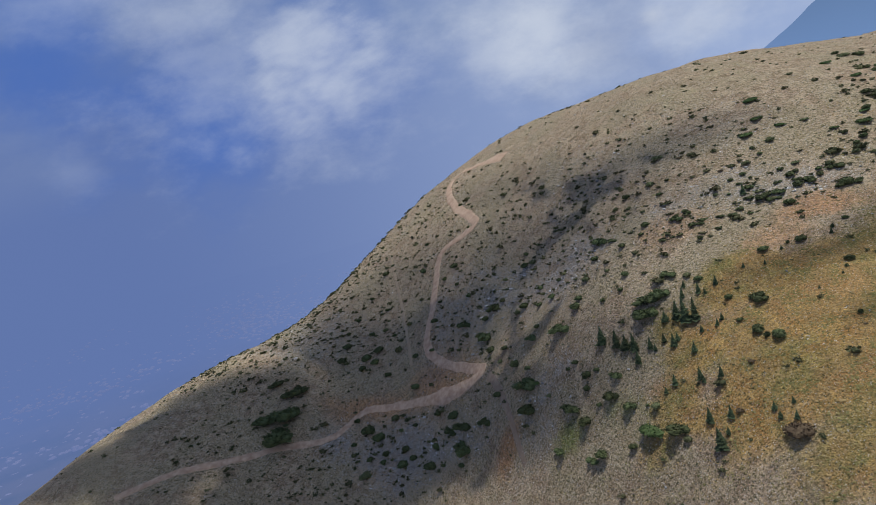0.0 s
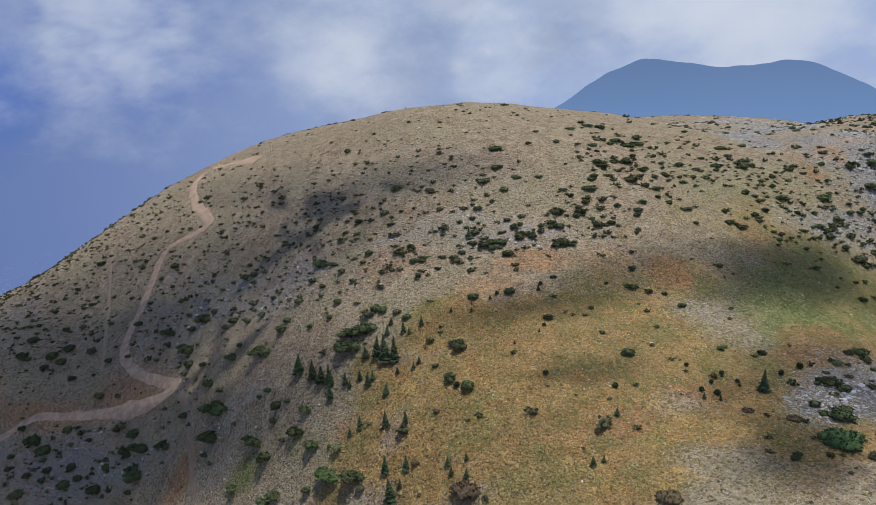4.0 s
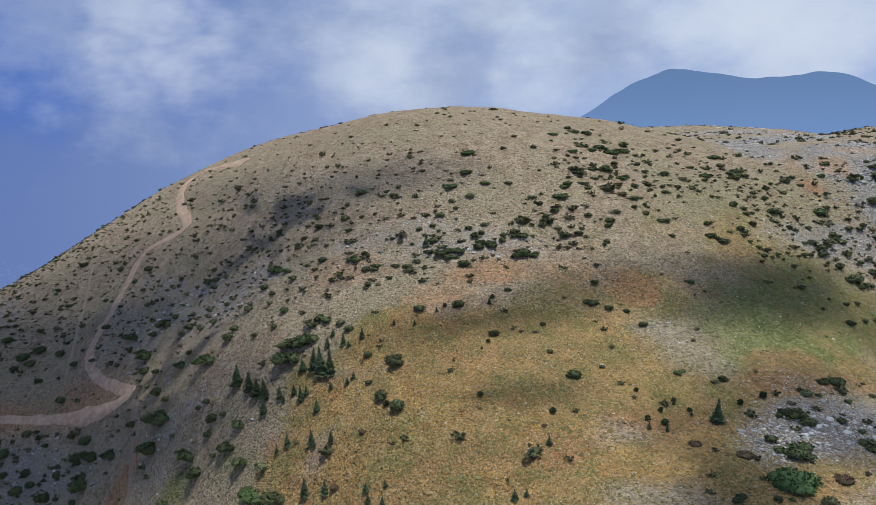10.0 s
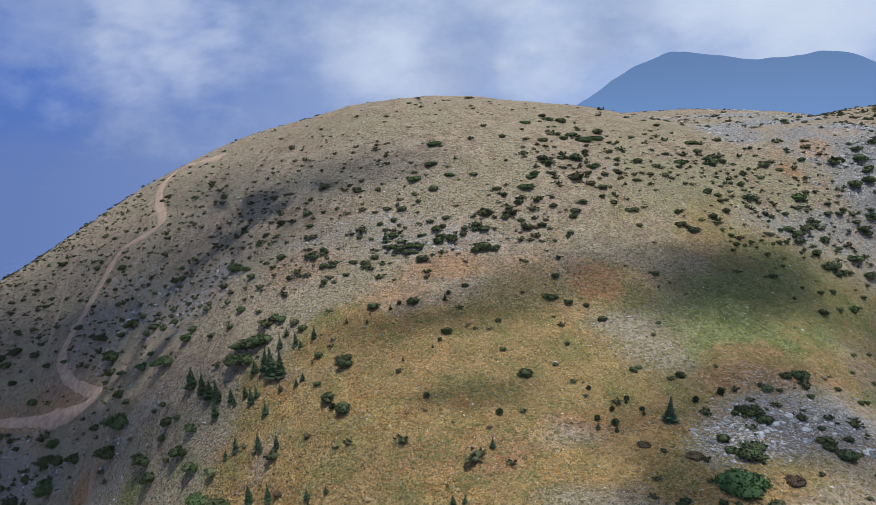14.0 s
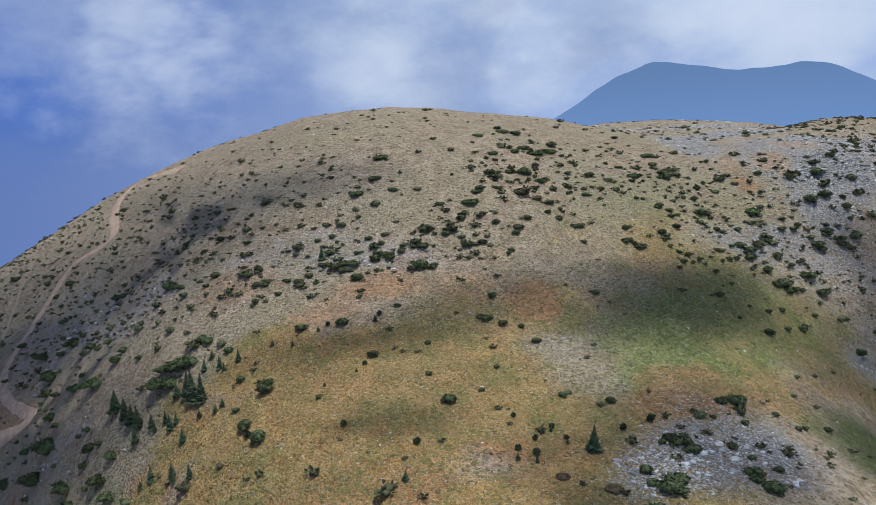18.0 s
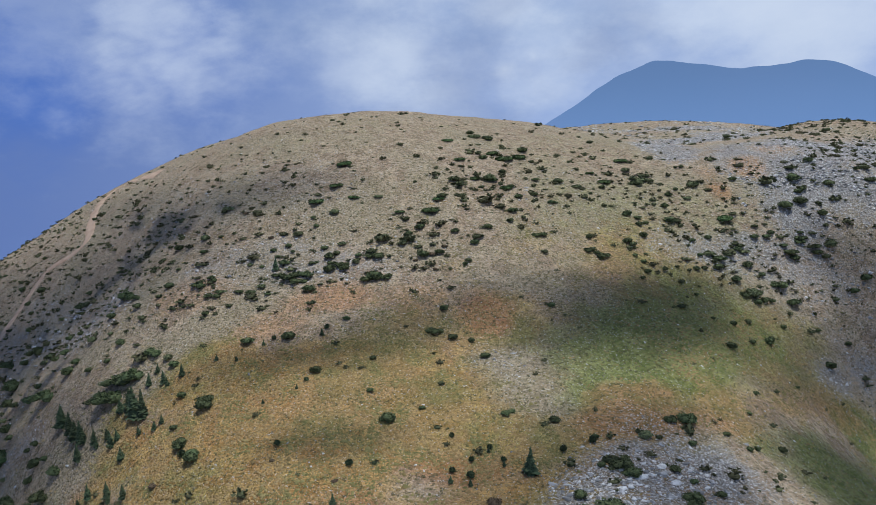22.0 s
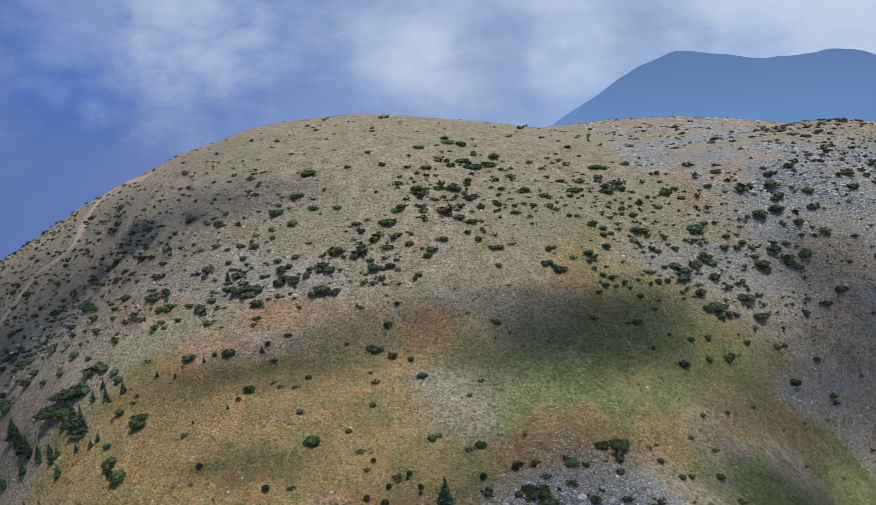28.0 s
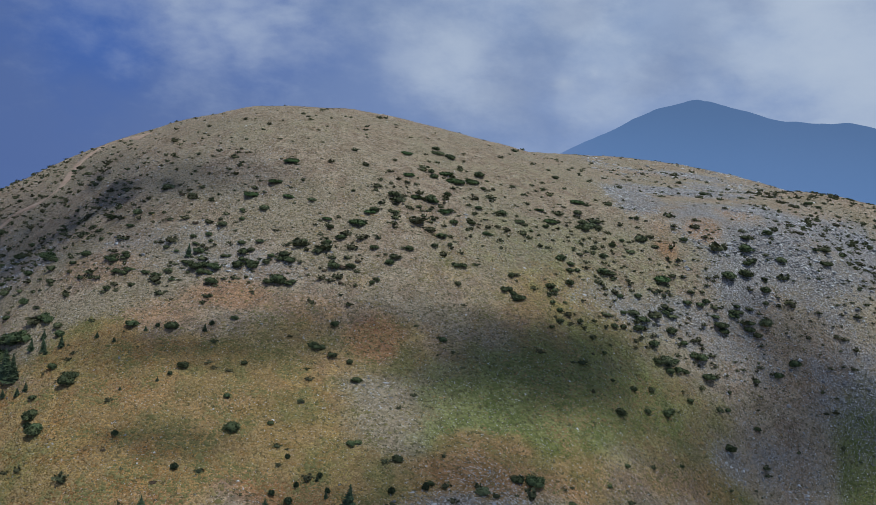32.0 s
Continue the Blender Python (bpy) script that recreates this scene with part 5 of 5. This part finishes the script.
def far_mountain():
    """A ridge behind the saddle, rising to two summits, with spurs running down its face."""
    rows = []
    az = np.linspace(50, 92, 150)
    deep = np.linspace(-1, 1, 33)
    crest = np.interp(az, *zip(*RIDGE))
    soft = np.convolve(np.pad(crest, 4, "edge"), np.ones(9) / 9, "valid")
    for d, h in zip(az, soft):
        a = radians(d)
        for k in deep:
            r = 1500 + 420 * k
            x, y = 30 + r * math.cos(a), 20 + r * math.sin(a)
            spur = 46 * float(fbm(x, y, 150, 12.0, 4)) * (1 - abs(k)) * min(1.0, abs(k) * 4)
            rows.append((x, y, -160 + (h + 160) * max(0.0, 1 - abs(k) ** 1.25) + spur + 5 * float(fbm(d, 0.0, 1.6, 2.0, 3))))
    n = len(deep)
    faces = [(i * n + j, i * n + j + 1, (i + 1) * n + j + 1, (i + 1) * n + j) for i in range(len(az) - 1) for j in range(n - 1)]
    return tagged(mesh_object("mountain_backdrop", rows, faces, PEAK), "mountain ridge beyond the saddle with glowing blue haze painted in", "mountain", kind="structure")


def cloud_material():
    m = Mat("cloud_vapour")
    tc = m.n("ShaderNodeTexCoord").outputs["Object"]
    ln = m.n("ShaderNodeVectorMath", operation="LENGTH")
    m.l(tc, ln.inputs[0])
    wisp = m.noise(2.2, 4, 0.55, vec=tc)
    rad = m.math("ADD", ln.outputs["Value"], m.math("MULTIPLY", m.math("SUBTRACT", wisp, 0.5), 0.9))
    m.done((0.9, 0.9, 0.92), 1.0, 0.0)
    m.put(m.bsdf.inputs["Alpha"], m.math("MULTIPLY", m.ramp(rad, 1.02, 0.30), m.n("ShaderNodeObjectInfo").outputs["Alpha"]))
    return m.m


VAPOUR = cloud_material()


def shade_cloud(x, y, ra, rb, deg, density, height=430):
    """Small flat unseen cloud high over the slope, added sunward of ground it shades."""
    bm = bmesh.new()
    bmesh.ops.create_icosphere(bm, subdivisions=4, radius=1)
    for v in bm.verts:
        k = 1 + 0.22 * noise.noise(v.co * 2.3 + Vector((x, y, 0))) + 0.1 * noise.noise(v.co * 6 + Vector((y, x, 0)))
        v.co *= k
        v.co.z = max(v.co.z, -0.45) * 0.3
    me = bpy.data.meshes.new("cloud")
    bm.to_mesh(me)
    bm.free()
    me.polygons.foreach_set("use_smooth", [True] * len(me.polygons))
    me.materials.append(VAPOUR)
    ob = new("cloud", me)
    ob.color = (1, 1, 1, density)
    at = Vector((x, y, float(land(x, y)))) + SUN_DIR * (height / SUN_DIR.z)
    ob.matrix_basis = Matrix.LocRotScale(at, Euler((0, 0, radians(deg))), (ra * 1.25, rb * 1.25, min(ra, rb)))
    return tagged(ob, "small thin unseen cloud added above the mountain to shade it", "cloud", "drifting clouds", kind="structure")


for spot in SHADE_CLOUDS:
    shade_cloud(*spot)
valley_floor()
far_town()
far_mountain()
